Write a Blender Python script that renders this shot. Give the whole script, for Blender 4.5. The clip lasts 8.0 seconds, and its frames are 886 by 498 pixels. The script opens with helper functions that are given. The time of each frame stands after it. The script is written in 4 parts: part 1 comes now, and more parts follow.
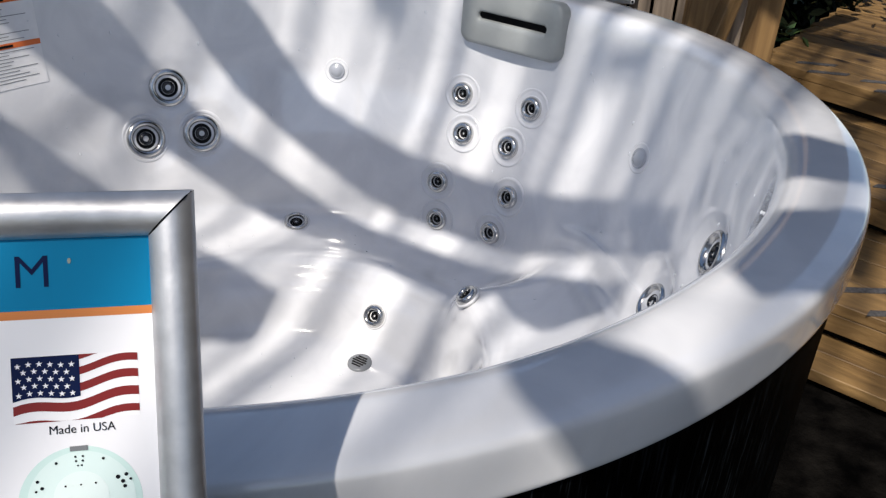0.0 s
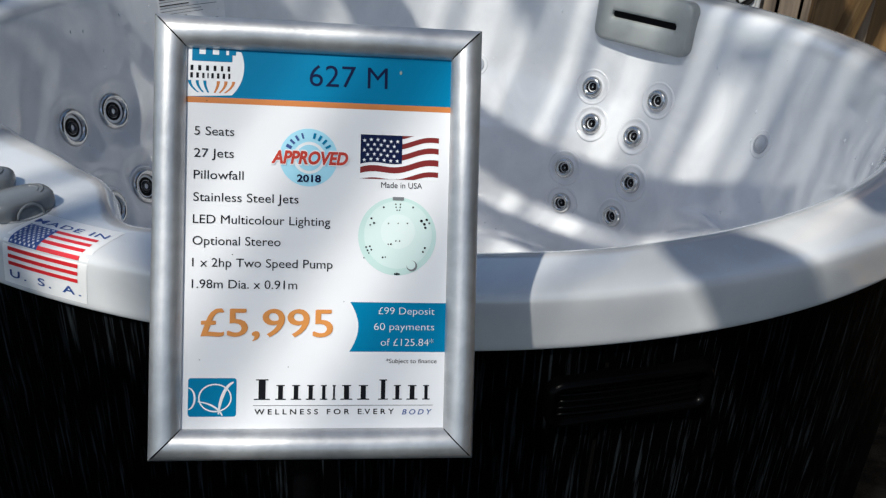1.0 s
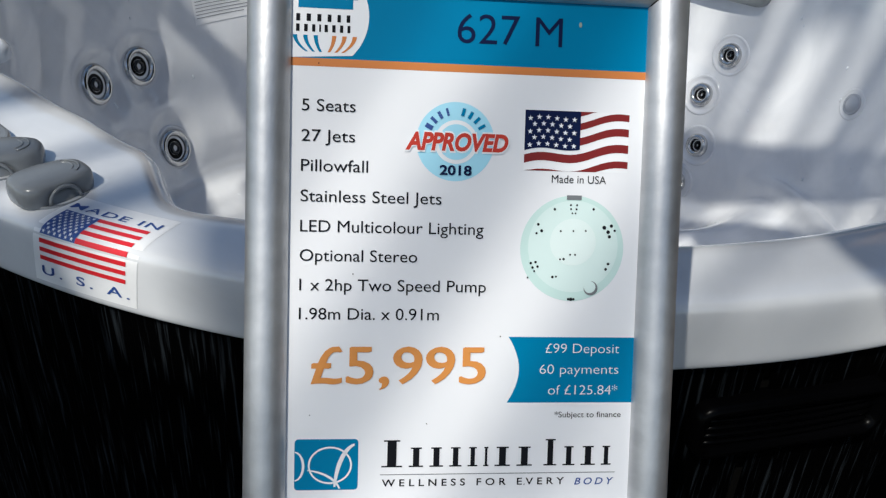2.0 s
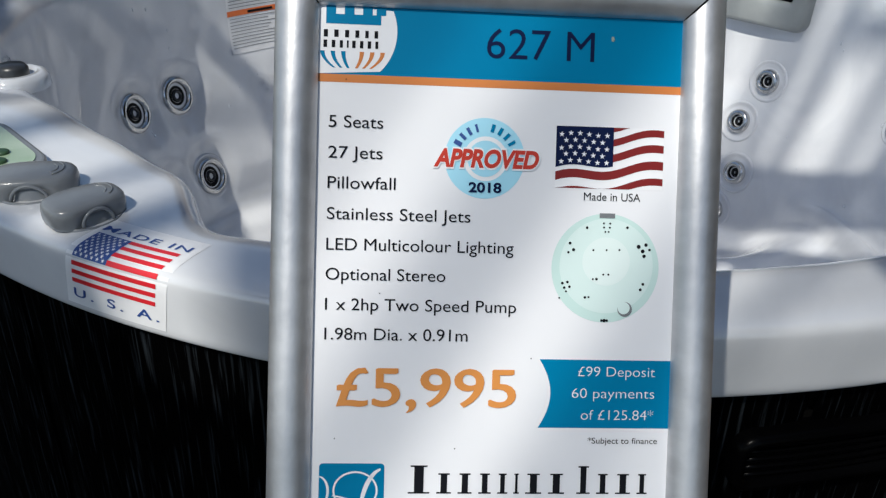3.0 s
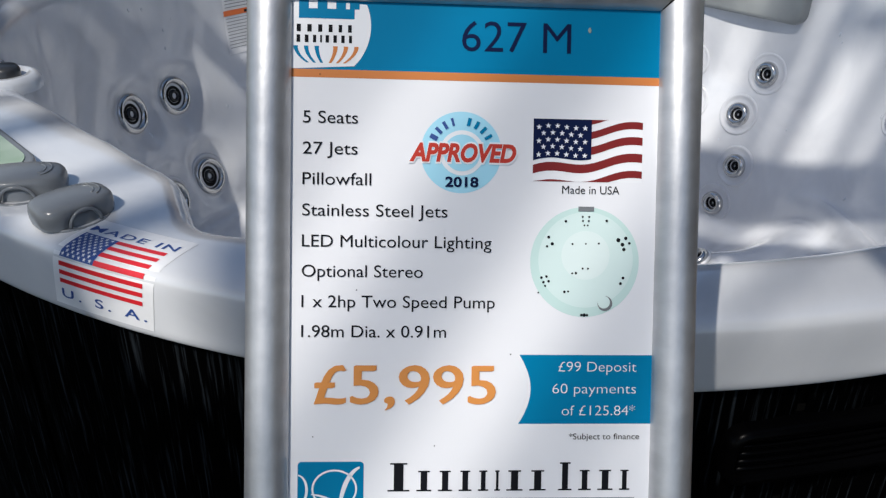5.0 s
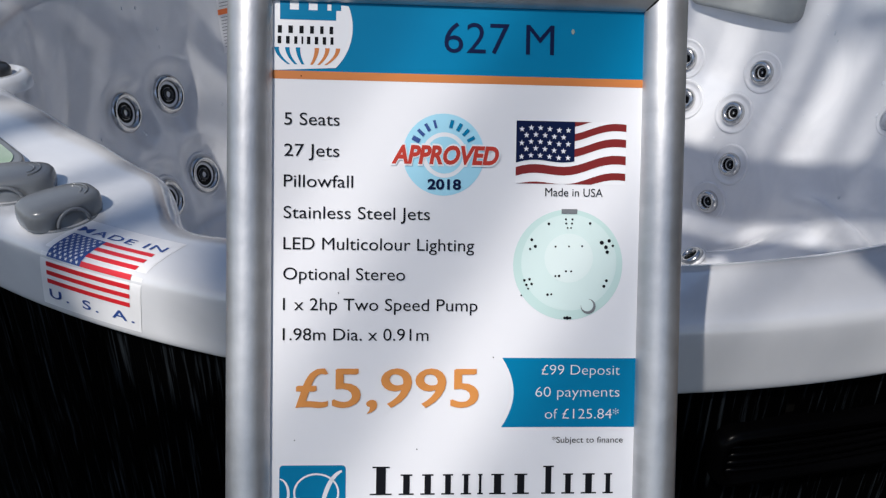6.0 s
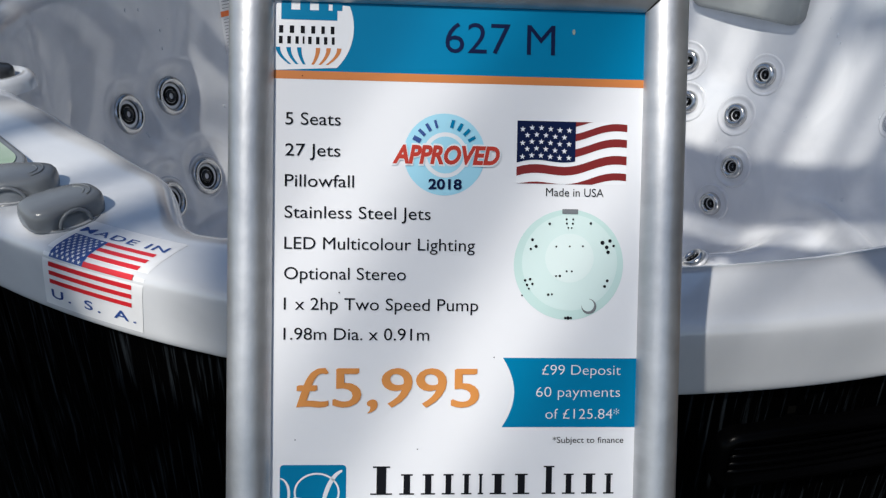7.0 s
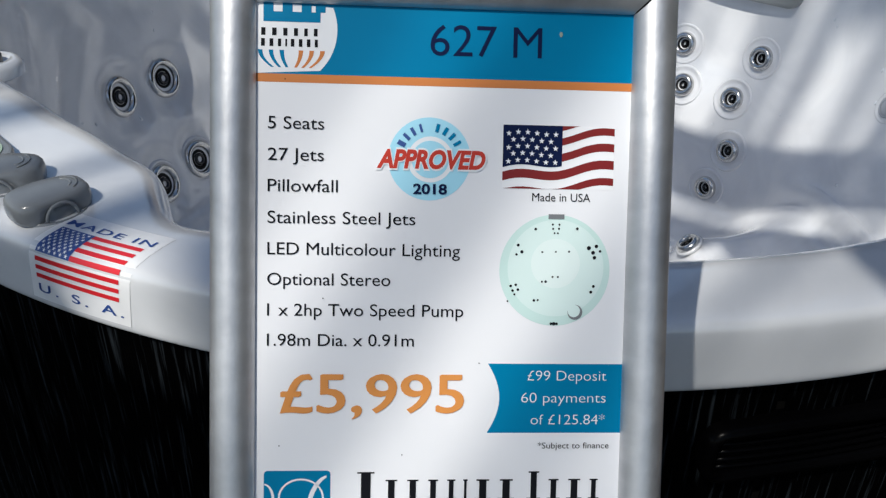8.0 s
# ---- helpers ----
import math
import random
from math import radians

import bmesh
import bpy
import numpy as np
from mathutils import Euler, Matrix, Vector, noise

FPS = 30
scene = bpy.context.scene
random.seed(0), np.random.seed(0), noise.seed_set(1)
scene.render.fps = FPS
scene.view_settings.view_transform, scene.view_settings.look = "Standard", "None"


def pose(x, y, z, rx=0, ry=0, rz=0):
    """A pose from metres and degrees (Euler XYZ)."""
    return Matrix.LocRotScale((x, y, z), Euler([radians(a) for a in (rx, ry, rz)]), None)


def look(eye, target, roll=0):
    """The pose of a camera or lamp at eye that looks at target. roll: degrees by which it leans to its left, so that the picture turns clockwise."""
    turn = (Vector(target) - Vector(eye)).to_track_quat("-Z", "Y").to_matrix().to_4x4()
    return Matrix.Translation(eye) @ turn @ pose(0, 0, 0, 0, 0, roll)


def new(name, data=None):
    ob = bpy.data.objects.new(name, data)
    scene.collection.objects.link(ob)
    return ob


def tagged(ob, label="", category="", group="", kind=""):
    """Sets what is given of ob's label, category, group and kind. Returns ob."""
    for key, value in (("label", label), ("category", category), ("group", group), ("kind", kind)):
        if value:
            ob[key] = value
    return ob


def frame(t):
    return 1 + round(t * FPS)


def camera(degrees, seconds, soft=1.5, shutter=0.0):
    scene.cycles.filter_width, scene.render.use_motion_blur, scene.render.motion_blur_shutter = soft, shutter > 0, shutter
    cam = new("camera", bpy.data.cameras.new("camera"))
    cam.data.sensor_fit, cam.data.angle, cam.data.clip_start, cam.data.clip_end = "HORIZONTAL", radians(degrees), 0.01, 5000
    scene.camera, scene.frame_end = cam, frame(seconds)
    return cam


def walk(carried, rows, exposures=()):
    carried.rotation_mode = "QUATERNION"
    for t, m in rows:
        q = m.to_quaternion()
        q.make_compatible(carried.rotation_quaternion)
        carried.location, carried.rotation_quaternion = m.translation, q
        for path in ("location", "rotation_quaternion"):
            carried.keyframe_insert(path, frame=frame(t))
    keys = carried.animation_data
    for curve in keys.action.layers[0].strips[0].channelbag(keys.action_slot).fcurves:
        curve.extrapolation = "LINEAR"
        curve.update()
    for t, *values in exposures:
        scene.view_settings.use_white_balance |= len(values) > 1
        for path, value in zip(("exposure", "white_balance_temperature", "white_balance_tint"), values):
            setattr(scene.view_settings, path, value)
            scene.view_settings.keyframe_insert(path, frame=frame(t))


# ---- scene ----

# ======== camera ========
cam = camera(55.2, 8.0, 1.3)
PATH = [
    (0, 0.0667, -1.4534, 1.3690, 60.460, -2.994, -9.978),
    (0.3, 0.0214, -1.5226, 1.3771, 62.556, -3.070, -10.392),
    (0.5, 0.0014, -1.5756, 1.3665, 64.093, -2.614, -9.051),
    (0.7, -0.0131, -1.6387, 1.3548, 64.909, -2.425, -6.907),
    (0.8, -0.0240, -1.6596, 1.3444, 64.383, -2.476, -5.829),
    (0.9, -0.0370, -1.6794, 1.3380, 63.496, -2.588, -4.330),
    (1, -0.0489, -1.6899, 1.3295, 62.151, -2.621, -2.832),
    (1.2, -0.0756, -1.6727, 1.3170, 60.280, -2.868, -1.838),
    (1.3, -0.0894, -1.6545, 1.3130, 59.600, -2.916, -1.750),
    (1.4, -0.1024, -1.6328, 1.3094, 58.850, -2.936, -1.850),
    (1.5, -0.1136, -1.6098, 1.3056, 58.372, -2.939, -1.541),
    (1.7, -0.1246, -1.5580, 1.2762, 58.480, -2.809, -1.736),
    (1.8, -0.1300, -1.5390, 1.2715, 58.360, -2.720, -1.850),
    (2, -0.1381, -1.5231, 1.2784, 58.995, -2.446, -2.042),
    (2.2, -0.1398, -1.5149, 1.2717, 60.472, -2.392, -1.593),
    (3.5, -0.1282, -1.5181, 1.2675, 60.985, -0.811, 0.450),
    (4, -0.1229, -1.5188, 1.2674, 60.914, -0.585, 0.243),
    (5.5, -0.1159, -1.5106, 1.2640, 60.727, -0.696, 0.002),
    (6, -0.1111, -1.5101, 1.2661, 60.647, -0.699, -0.040),
    (6.5, -0.1122, -1.5092, 1.2651, 60.720, -0.847, -0.007),
    (7, -0.1101, -1.5110, 1.2651, 60.804, -0.684, 0.156),
    (7.5, -0.1096, -1.5145, 1.2643, 60.882, -0.662, 0.193),
    (8, -0.1041, -1.5003, 1.2755, 59.324, -0.897, 0.023),
]
walk(cam, [(t, pose(x, y, z, rx, ry, rz)) for t, x, y, z, rx, ry, rz in PATH],
     [(0.0, 0.17, 6680, 11), (0.4, 0.13, 6700, 11), (1.0, 0.05, 6500, 6), (3.5, 0.0, 6470, 7), (4.2, 0.0, 6470, 8), (5.5, -0.02, 6430, 10), (6.0, -0.02, 6430, 11), (7.0, -0.02, 6440, 8), (8.0, -0.02, 6460, 7)])

# ======== light ========
SUN_EL, SUN_AZ = 52.0, 31.0     # light travels towards +y and +x
world = bpy.data.worlds.new("world")
scene.world = world
world.use_nodes = True
wn = world.node_tree.nodes
sky = wn.new("ShaderNodeTexSky")
sky.sky_type = "NISHITA"
sky.sun_disc = False
sky.sun_elevation = radians(SUN_EL)
sky.sun_rotation = radians(180 + SUN_AZ)
wn["Background"].inputs[1].default_value = 0.12
world.node_tree.links.new(sky.outputs[0], wn["Background"].inputs[0])
lamp = bpy.data.lights.new("sun", "SUN")
lamp.energy, lamp.angle, lamp.color = 4.2, radians(0.65), (1.0, 0.955, 0.89)
sun = new("sun", lamp)
sd = Vector((math.sin(radians(SUN_AZ)) * math.cos(radians(SUN_EL)), math.cos(radians(SUN_AZ)) * math.cos(radians(SUN_EL)), -math.sin(radians(SUN_EL))))
sun.matrix_world = look(Vector((0, 0, 1)) - sd * 8, Vector((0, 0, 1)))


# ======== materials ========
def material(name, colour, rough=0.5, metal=0.0, coat=0.0, spec=0.5):
    m = bpy.data.materials.new(name)
    m.use_nodes = True
    b = m.node_tree.nodes["Principled BSDF"]
    b.inputs["Base Color"].default_value = (*colour, 1)
    b.inputs["Roughness"].default_value = rough
    b.inputs["Metallic"].default_value = metal
    b.inputs["Coat Weight"].default_value = coat
    b.inputs["Coat Roughness"].default_value = 0.1
    b.inputs["Specular IOR Level"].default_value = spec
    return m


def varied(m, c1, c2, scale, stretch=(1, 1, 1), detail=6, lo=0.35, hi=0.65, bump=0.0, bump_scale=None, rough=None, per_object=0.0, distort=0.0):
    """Two colours mixed by stretched noise, with bump and a second scale of grain."""
    t = m.node_tree
    N, L = t.nodes, t.links
    b = N["Principled BSDF"]
    co = N.new("ShaderNodeTexCoord")
    mp = N.new("ShaderNodeMapping")
    mp.inputs["Scale"].default_value = stretch
    L.new(co.outputs["Object"], mp.inputs[0])
    src = mp.outputs[0]
    if per_object:
        oi = N.new("ShaderNodeObjectInfo")
        mul = N.new("ShaderNodeMath"); mul.operation = "MULTIPLY"; mul.inputs[1].default_value = 37.0
        L.new(oi.outputs["Random"], mul.inputs[0])
        ad = N.new("ShaderNodeVectorMath"); ad.operation = "ADD"
        L.new(mp.outputs[0], ad.inputs[0]); L.new(mul.outputs[0], ad.inputs[1])
        src = ad.outputs[0]
    nz = N.new("ShaderNodeTexNoise")
    nz.inputs["Scale"].default_value = scale
    nz.inputs["Detail"].default_value = detail
    nz.inputs["Distortion"].default_value = distort
    L.new(src, nz.inputs["Vector"])
    rp = N.new("ShaderNodeValToRGB")
    rp.color_ramp.elements[0].position, rp.color_ramp.elements[1].position = lo, hi
    rp.color_ramp.elements[0].color, rp.color_ramp.elements[1].color = (*c1, 1), (*c2, 1)
    L.new(nz.outputs["Fac"], rp.inputs[0])
    col = rp.outputs[0]
    if per_object:
        hs = N.new("ShaderNodeHueSaturation")
        mr = N.new("ShaderNodeMapRange")
        mr.inputs["To Min"].default_value, mr.inputs["To Max"].default_value = 1 - per_object, 1 + per_object
        L.new(oi.outputs["Random"], mr.inputs[0])
        L.new(mr.outputs[0], hs.inputs["Value"])
        L.new(col, hs.inputs["Color"])
        col = hs.outputs[0]
    L.new(col, b.inputs["Base Color"])
    if rough:
        m2 = N.new("ShaderNodeMapRange")
        m2.inputs["To Min"].default_value, m2.inputs["To Max"].default_value = rough
        L.new(nz.outputs["Fac"], m2.inputs[0])
        L.new(m2.outputs[0], b.inputs["Roughness"])
    if bump:
        n2 = N.new("ShaderNodeTexNoise")
        n2.inputs["Scale"].default_value = bump_scale or scale * 3
        n2.inputs["Detail"].default_value = 4
        L.new(src, n2.inputs["Vector"])
        bp = N.new("ShaderNodeBump")
        bp.inputs["Strength"].default_value = bump
        bp.inputs["Distance"].default_value = 0.01
        L.new(n2.outputs["Fac"], bp.inputs["Height"])
        L.new(bp.outputs[0], b.inputs["Normal"])
    return m


ACRYLIC = varied(material("pearl_acrylic", (0.7, 0.72, 0.75), 0.10, coat=0.8), (0.63, 0.64, 0.665), (0.745, 0.75, 0.765), 5.0, lo=0.3, hi=0.7, detail=8, distort=1.8, bump=0.22, bump_scale=5.0)
ACRYLIC.node_tree.nodes["Principled BSDF"].inputs["Coat Roughness"].default_value = 0.03
CABINET = varied(material("black_cabinet", (0.01, 0.011, 0.012), 0.6, spec=0.02), (0.0003, 0.0003, 0.0004), (0.028, 0.034, 0.040), 30.0, stretch=(9, 9, 0.40), lo=0.55, hi=0.84, detail=5, bump=0.25, bump_scale=60)
BLACK = material("black_plastic", (0.0025, 0.0025, 0.003), 0.3, spec=0.1)
VENTBLACK = material("vent_black", (0.0008, 0.0008, 0.001), 0.28, spec=0.05)
MATTBLACK = material("matt_black", (0.003, 0.003, 0.003), 0.9, spec=0.1)
CHROME = material("chrome", (0.56, 0.555, 0.54), 0.16, metal=1.0)
STEEL = varied(material("brushed_steel", (0.5, 0.5, 0.52), 0.25, metal=1.0), (0.42, 0.42, 0.43), (0.6, 0.6, 0.62), 40, rough=(0.2, 0.35))
DARKSTEEL = material("dark_steel", (0.06, 0.06, 0.062), 0.25, metal=1.0)
ALUMINIUM = varied(material("satin_aluminium", (0.6, 0.61, 0.63), 0.45, metal=0.75), (0.50, 0.505, 0.52), (0.60, 0.605, 0.62), 60.0, stretch=(1, 1, 0.1), rough=(0.40, 0.50), bump=0.03, bump_scale=300)
PAPER = varied(material("glossy_paper", (0.7, 0.71, 0.74), 0.32, spec=0.3), (0.75, 0.755, 0.785), (0.80, 0.80, 0.825), 7.0)
PBLUE = varied(material("print_blue", (0.0, 0.17, 0.36), 0.35, spec=0.1), (0.0, 0.165, 0.335), (0.0, 0.19, 0.37), 9.0)
PORANGE = material("print_orange", (0.58, 0.20, 0.055), 0.35, spec=0.25)
PTEXT = material("print_dark", (0.008, 0.0085, 0.011), 0.35, spec=0.06)
PNAVY = material("print_navy", (0.006, 0.012, 0.05), 0.35, spec=0.06)
PPRICE = material("print_price_orange", (0.68, 0.27, 0.065), 0.35, spec=0.25)
PRED = material("print_red", (0.19, 0.016, 0.015), 0.35, spec=0.25)
PAPPR = material("print_scarlet", (0.5, 0.04, 0.022), 0.35, spec=0.25)
PLIGHT = material("print_pale_blue", (0.36, 0.68, 0.83), 0.35, spec=0.25)
PMINT = material("print_mint", (0.53, 0.70, 0.67), 0.35, spec=0.25)
PMINT2 = material("print_pale_mint", (0.62, 0.755, 0.735), 0.35, spec=0.25)
PWHITE = material("print_white", (0.80, 0.805, 0.83), 0.35, spec=0.25)
PGREY = material("print_grey", (0.16, 0.17, 0.18), 0.4)
STICKER = varied(material("sticker_white", (0.78, 0.78, 0.79), 0.35), (0.74, 0.74, 0.75), (0.8, 0.8, 0.81), 30)
SRED = material("sticker_red", (0.62, 0.02, 0.03), 0.35)
SBLUE = material("sticker_blue", (0.025, 0.07, 0.26), 0.35)
SORANGE = material("sticker_orange", (0.75, 0.16, 0.03), 0.4)
GREYPLASTIC = varied(material("grey_plastic", (0.30, 0.32, 0.34), 0.22), (0.17, 0.182, 0.195), (0.22, 0.232, 0.245), 12, bump=0.03, bump_scale=200)
PILLOWGREY = varied(material("pillow_grey", (0.4, 0.42, 0.42), 0.35), (0.25, 0.265, 0.262), (0.31, 0.325, 0.322), 10, bump=0.03, bump_scale=150)
PANELGREEN = varied(material("panel_green", (0.35, 0.46, 0.33), 0.3, coat=0.4), (0.26, 0.38, 0.24), (0.55, 0.62, 0.52), 12, lo=0.3, hi=0.7)
LENS = material("frosted_lens", (0.36, 0.38, 0.42), 0.1, coat=1.0)
WATER = material("water", (0.7, 0.72, 0.75), 0.02, coat=1.0)
CREAM = material("cream_plastic", (0.55, 0.5, 0.4), 0.4)
NEWWOOD = varied(material("new_softwood", (0.35, 0.22, 0.1), 0.6), (0.085, 0.046, 0.015), (0.275, 0.165, 0.062), 3.0, stretch=(1.4, 6, 6), detail=8, lo=0.3, hi=0.72, bump=0.25, bump_scale=14, per_object=0.22, distort=0.6)
POSTWOOD = varied(material("post_softwood", (0.35, 0.22, 0.1), 0.6), (0.12, 0.062, 0.022), (0.30, 0.182, 0.072), 3.0, stretch=(9, 9, 0.35), detail=8, lo=0.3, hi=0.72, bump=0.25, bump_scale=14, per_object=0.2, distort=0.6)
OLDWOOD = varied(material("weathered_fence", (0.2, 0.15, 0.11), 0.75), (0.13, 0.10, 0.075), (0.31, 0.245, 0.185), 4.0, stretch=(9, 9, 0.4), detail=8, lo=0.3, hi=0.7, bump=0.35, bump_scale=16, per_object=0.25, distort=0.5)


def knotted(m, scale, stretch):
    """Dark oval knots scattered over a wood."""
    t = m.node_tree
    N, L = t.nodes, t.links
    b = N["Principled BSDF"]
    was = b.inputs["Base Color"].links[0].from_socket
    co, oi = N.new("ShaderNodeTexCoord"), N.new("ShaderNodeObjectInfo")
    mp, ad, mul = N.new("ShaderNodeMapping"), N.new("ShaderNodeVectorMath"), N.new("ShaderNodeMath")
    mp.inputs["Scale"].default_value = stretch
    mul.operation, mul.inputs[1].default_value = "MULTIPLY", 53.0
    L.new(co.outputs["Object"], mp.inputs[0])
    L.new(oi.outputs["Random"], mul.inputs[0])
    L.new(mp.outputs[0], ad.inputs[0])
    L.new(mul.outputs[0], ad.inputs[1])
    vo = N.new("ShaderNodeTexVoronoi")
    vo.inputs["Scale"].default_value = scale
    L.new(ad.outputs[0], vo.inputs["Vector"])
    rp = N.new("ShaderNodeValToRGB")
    rp.color_ramp.elements[0].position, rp.color_ramp.elements[1].position = 0.07, 0.17
    rp.color_ramp.elements[0].color, rp.color_ramp.elements[1].color = (0.16, 0.12, 0.10, 1), (1, 1, 1, 1)
    L.new(vo.outputs["Distance"], rp.inputs[0])
    mx = N.new("ShaderNodeMix")
    mx.data_type, mx.blend_type = "RGBA", "MULTIPLY"
    mx.inputs["Factor"].default_value = 1.0
    L.new(was, mx.inputs["A"])
    L.new(rp.outputs[0], mx.inputs["B"])
    L.new(mx.outputs["Result"], b.inputs["Base Color"])


knotted(NEWWOOD, 6.0, (0.55, 1, 1))
knotted(POSTWOOD, 5.0, (1, 1, 0.55))
STRIPGREY = varied(material("grey_slant_strip", (0.14, 0.145, 0.16), 0.8), (0.035, 0.033, 0.034), (0.09, 0.085, 0.085), 90, bump=0.4, bump_scale=400)
# shade beside the tub and steps is put into this near-black ground colour
GRAVEL = varied(material("shaded_ground", (0.04, 0.037, 0.033), 0.95, spec=0.03), (0.0008, 0.0007, 0.0007), (0.008, 0.007, 0.006), 14.0, detail=10, bump=0.9, bump_scale=60)
FOLIAGE = varied(material("leaf", (0.05, 0.1, 0.03), 0.5), (0.008, 0.02, 0.005), (0.06, 0.11, 0.03), 8.0)
# leaf colour lowered to near black to stand for deep shade
SHADELEAF = varied(material("hedge", (0.004, 0.006, 0.003), 0.9, spec=0.05), (0.0012, 0.002, 0.001), (0.006, 0.009, 0.004), 5.0, bump=0.8, bump_scale=20)
BOARD = varied(material("dark_board", (0.012, 0.018, 0.02), 0.35), (0.010, 0.015, 0.017), (0.02, 0.028, 0.03), 8)
TEAL = material("print_teal", (0.07, 0.30, 0.27), 0.5)
SOCKETGREY = varied(material("socket_grey", (0.5, 0.51, 0.52), 0.4), (0.45, 0.46, 0.47), (0.55, 0.56, 0.57), 30)
SOCKETBLUE = material("socket_blue", (0.006, 0.045, 0.24), 0.4)


# ======== helpers ========
def finish(bm, name, smooth=True):
    me = bpy.data.meshes.new(name)
    bm.to_mesh(me)
    bm.free()
    if smooth:
        me.shade_smooth()
    return me


def part(name, bm, mat, parent=None, label="", smooth=False, m=None):
    me = finish(bm, name, smooth)
    if mat:
        me.materials.append(mat)
    ob = new(name, me)
    if parent:
        ob.parent = parent
    if m is not None:
        ob.matrix_basis = m
    if label:
        tagged(ob, label)
    return ob


def thing(name, label, category, m=None, group="", kind=""):
    ob = new(name)
    ob.empty_display_size = 0.1
    if m is not None:
        ob.matrix_basis = m
    return tagged(ob, label, category, group, kind)


def grid_mesh(rows, closed_u=False, closed_v=False):
    """A bmesh from a grid of points: rows[i][j]."""
    bm = bmesh.new()
    vs = [[bm.verts.new(p) for p in row] for row in rows]
    nu, nv = len(vs), len(vs[0])
    for i in range(nu if closed_u else nu - 1):
        for j in range(nv if closed_v else nv - 1):
            a, b = vs[i], vs[(i + 1) % nu]
            k = (j + 1) % nv
            bm.faces.new((a[j], a[k], b[k], b[j]))
    return bm


def lathe(profile, n=32, cap=False):
    """Turned about z: profile of (r, z)."""
    rows = []
    for i in range(n):
        a = 2 * math.pi * i / n
        rows.append([(r * math.cos(a), r * math.sin(a), z) for r, z in profile])
    bm = grid_mesh(rows, closed_u=True)
    bmesh.ops.remove_doubles(bm, verts=bm.verts, dist=1e-6)
    bmesh.ops.recalc_face_normals(bm, faces=bm.faces)
    return bm


def box(sx, sy, sz, bevel=0.0, seg=2, at=(0, 0, 0)):
    bm = bmesh.new()
    bmesh.ops.create_cube(bm, size=1.0)
    bmesh.ops.scale(bm, vec=(sx, sy, sz), verts=bm.verts)
    if bevel:
        bmesh.ops.bevel(bm, geom=list(bm.edges), offset=bevel, segments=seg, affect="EDGES", profile=0.5)
    bmesh.ops.translate(bm, vec=at, verts=bm.verts)
    return bm


def slab(outline, z0, z1, bevel=0.0):
    """A flat piece with the given outline (x, y) from z0 to z1."""
    bm = bmesh.new()
    f = bm.faces.new([bm.verts.new((x, y, z0)) for x, y in outline])
    ex = bmesh.ops.extrude_face_region(bm, geom=[f])
    bmesh.ops.translate(bm, vec=(0, 0, z1 - z0), verts=[v for v in ex["geom"] if isinstance(v, bmesh.types.BMVert)])
    bmesh.ops.recalc_face_normals(bm, faces=bm.faces)
    if bevel:
        top = [e for e in bm.edges if all(abs(v.co.z - z1) < 1e-7 for v in e.verts)]
        bmesh.ops.bevel(bm, geom=top, offset=bevel, segments=3, affect="EDGES", profile=0.5)
    return bm


def rounded(w, h, r, n=6, cx=0.0, cy=0.0):
    pts = []
    for sx, sy, a0 in ((1, 1, 0), (-1, 1, 90), (-1, -1, 180), (1, -1, 270)):
        for i in range(n + 1):
            a = radians(a0 + 90 * i / n)
            pts.append((cx + sx * (w / 2 - r) + r * math.cos(a), cy + sy * (h / 2 - r) + r * math.sin(a)))
    return pts


def disc(r, n=40, cx=0.0, cy=0.0, sx=1.0):
    return [(cx + sx * r * math.cos(2 * math.pi * i / n), cy + r * math.sin(2 * math.pi * i / n)) for i in range(n)]


def text_bm(words, bold=0.0, shear=0.0, spacing=1.0):
    """The words in the built-in font as a flat bmesh."""
    cu = bpy.data.curves.new("writing", "FONT")
    cu.body, cu.size, cu.offset, cu.shear, cu.space_character = words, 1.0, bold, shear, spacing
    cu.resolution_u = 4
    ob = new("writing", cu)
    bpy.context.view_layer.update()
    me = bpy.data.meshes.new_from_object(ob.evaluated_get(bpy.context.evaluated_depsgraph_get()))
    bpy.data.objects.remove(ob)
    bpy.data.curves.remove(cu)
    bm = bmesh.new()
    bm.from_mesh(me)
    bpy.data.meshes.remove(me)
    return bm


def fit_text(words, x0, x1, base, cap, bold=0.0, shear=0.0, spacing=1.0, z=0.0):
    """Writing stretched to run from x0 to x1 on the base line, with capitals of height cap."""
    bm = text_bm(words, bold, shear, spacing)
    xs = [v.co.x for v in bm.verts]
    k = (x1 - x0) / (max(xs) - min(xs))
    lo = min(xs)
    kz = cap / 0.73
    for v in bm.verts:
        v.co = Vector((x0 + (v.co.x - lo) * k, base + v.co.y * kz, z))
    return bm


def arc_path(pts, radius, n=10):
    """A tube along points."""
    rows = []
    for i, p in enumerate(pts):
        p = Vector(p)
        d = Vector(pts[min(i + 1, len(pts) - 1)]) - Vector(pts[max(i - 1, 0)])
        q = d.to_track_quat("Z", "X")
        rows.append([p + q @ Vector((radius * math.cos(2 * math.pi * k / n), radius * math.sin(2 * math.pi * k / n), 0)) for k in range(n)])
    bm = grid_mesh(rows, closed_v=True)
    for row in (0, -1):
        bm.verts.ensure_lookup_table()
        ring = [bm.verts[k] for k in (range(n) if row == 0 else range(len(bm.verts) - n, len(bm.verts)))]
        bm.faces.new(ring)
    bmesh.ops.recalc_face_normals(bm, faces=bm.faces)
    return bm


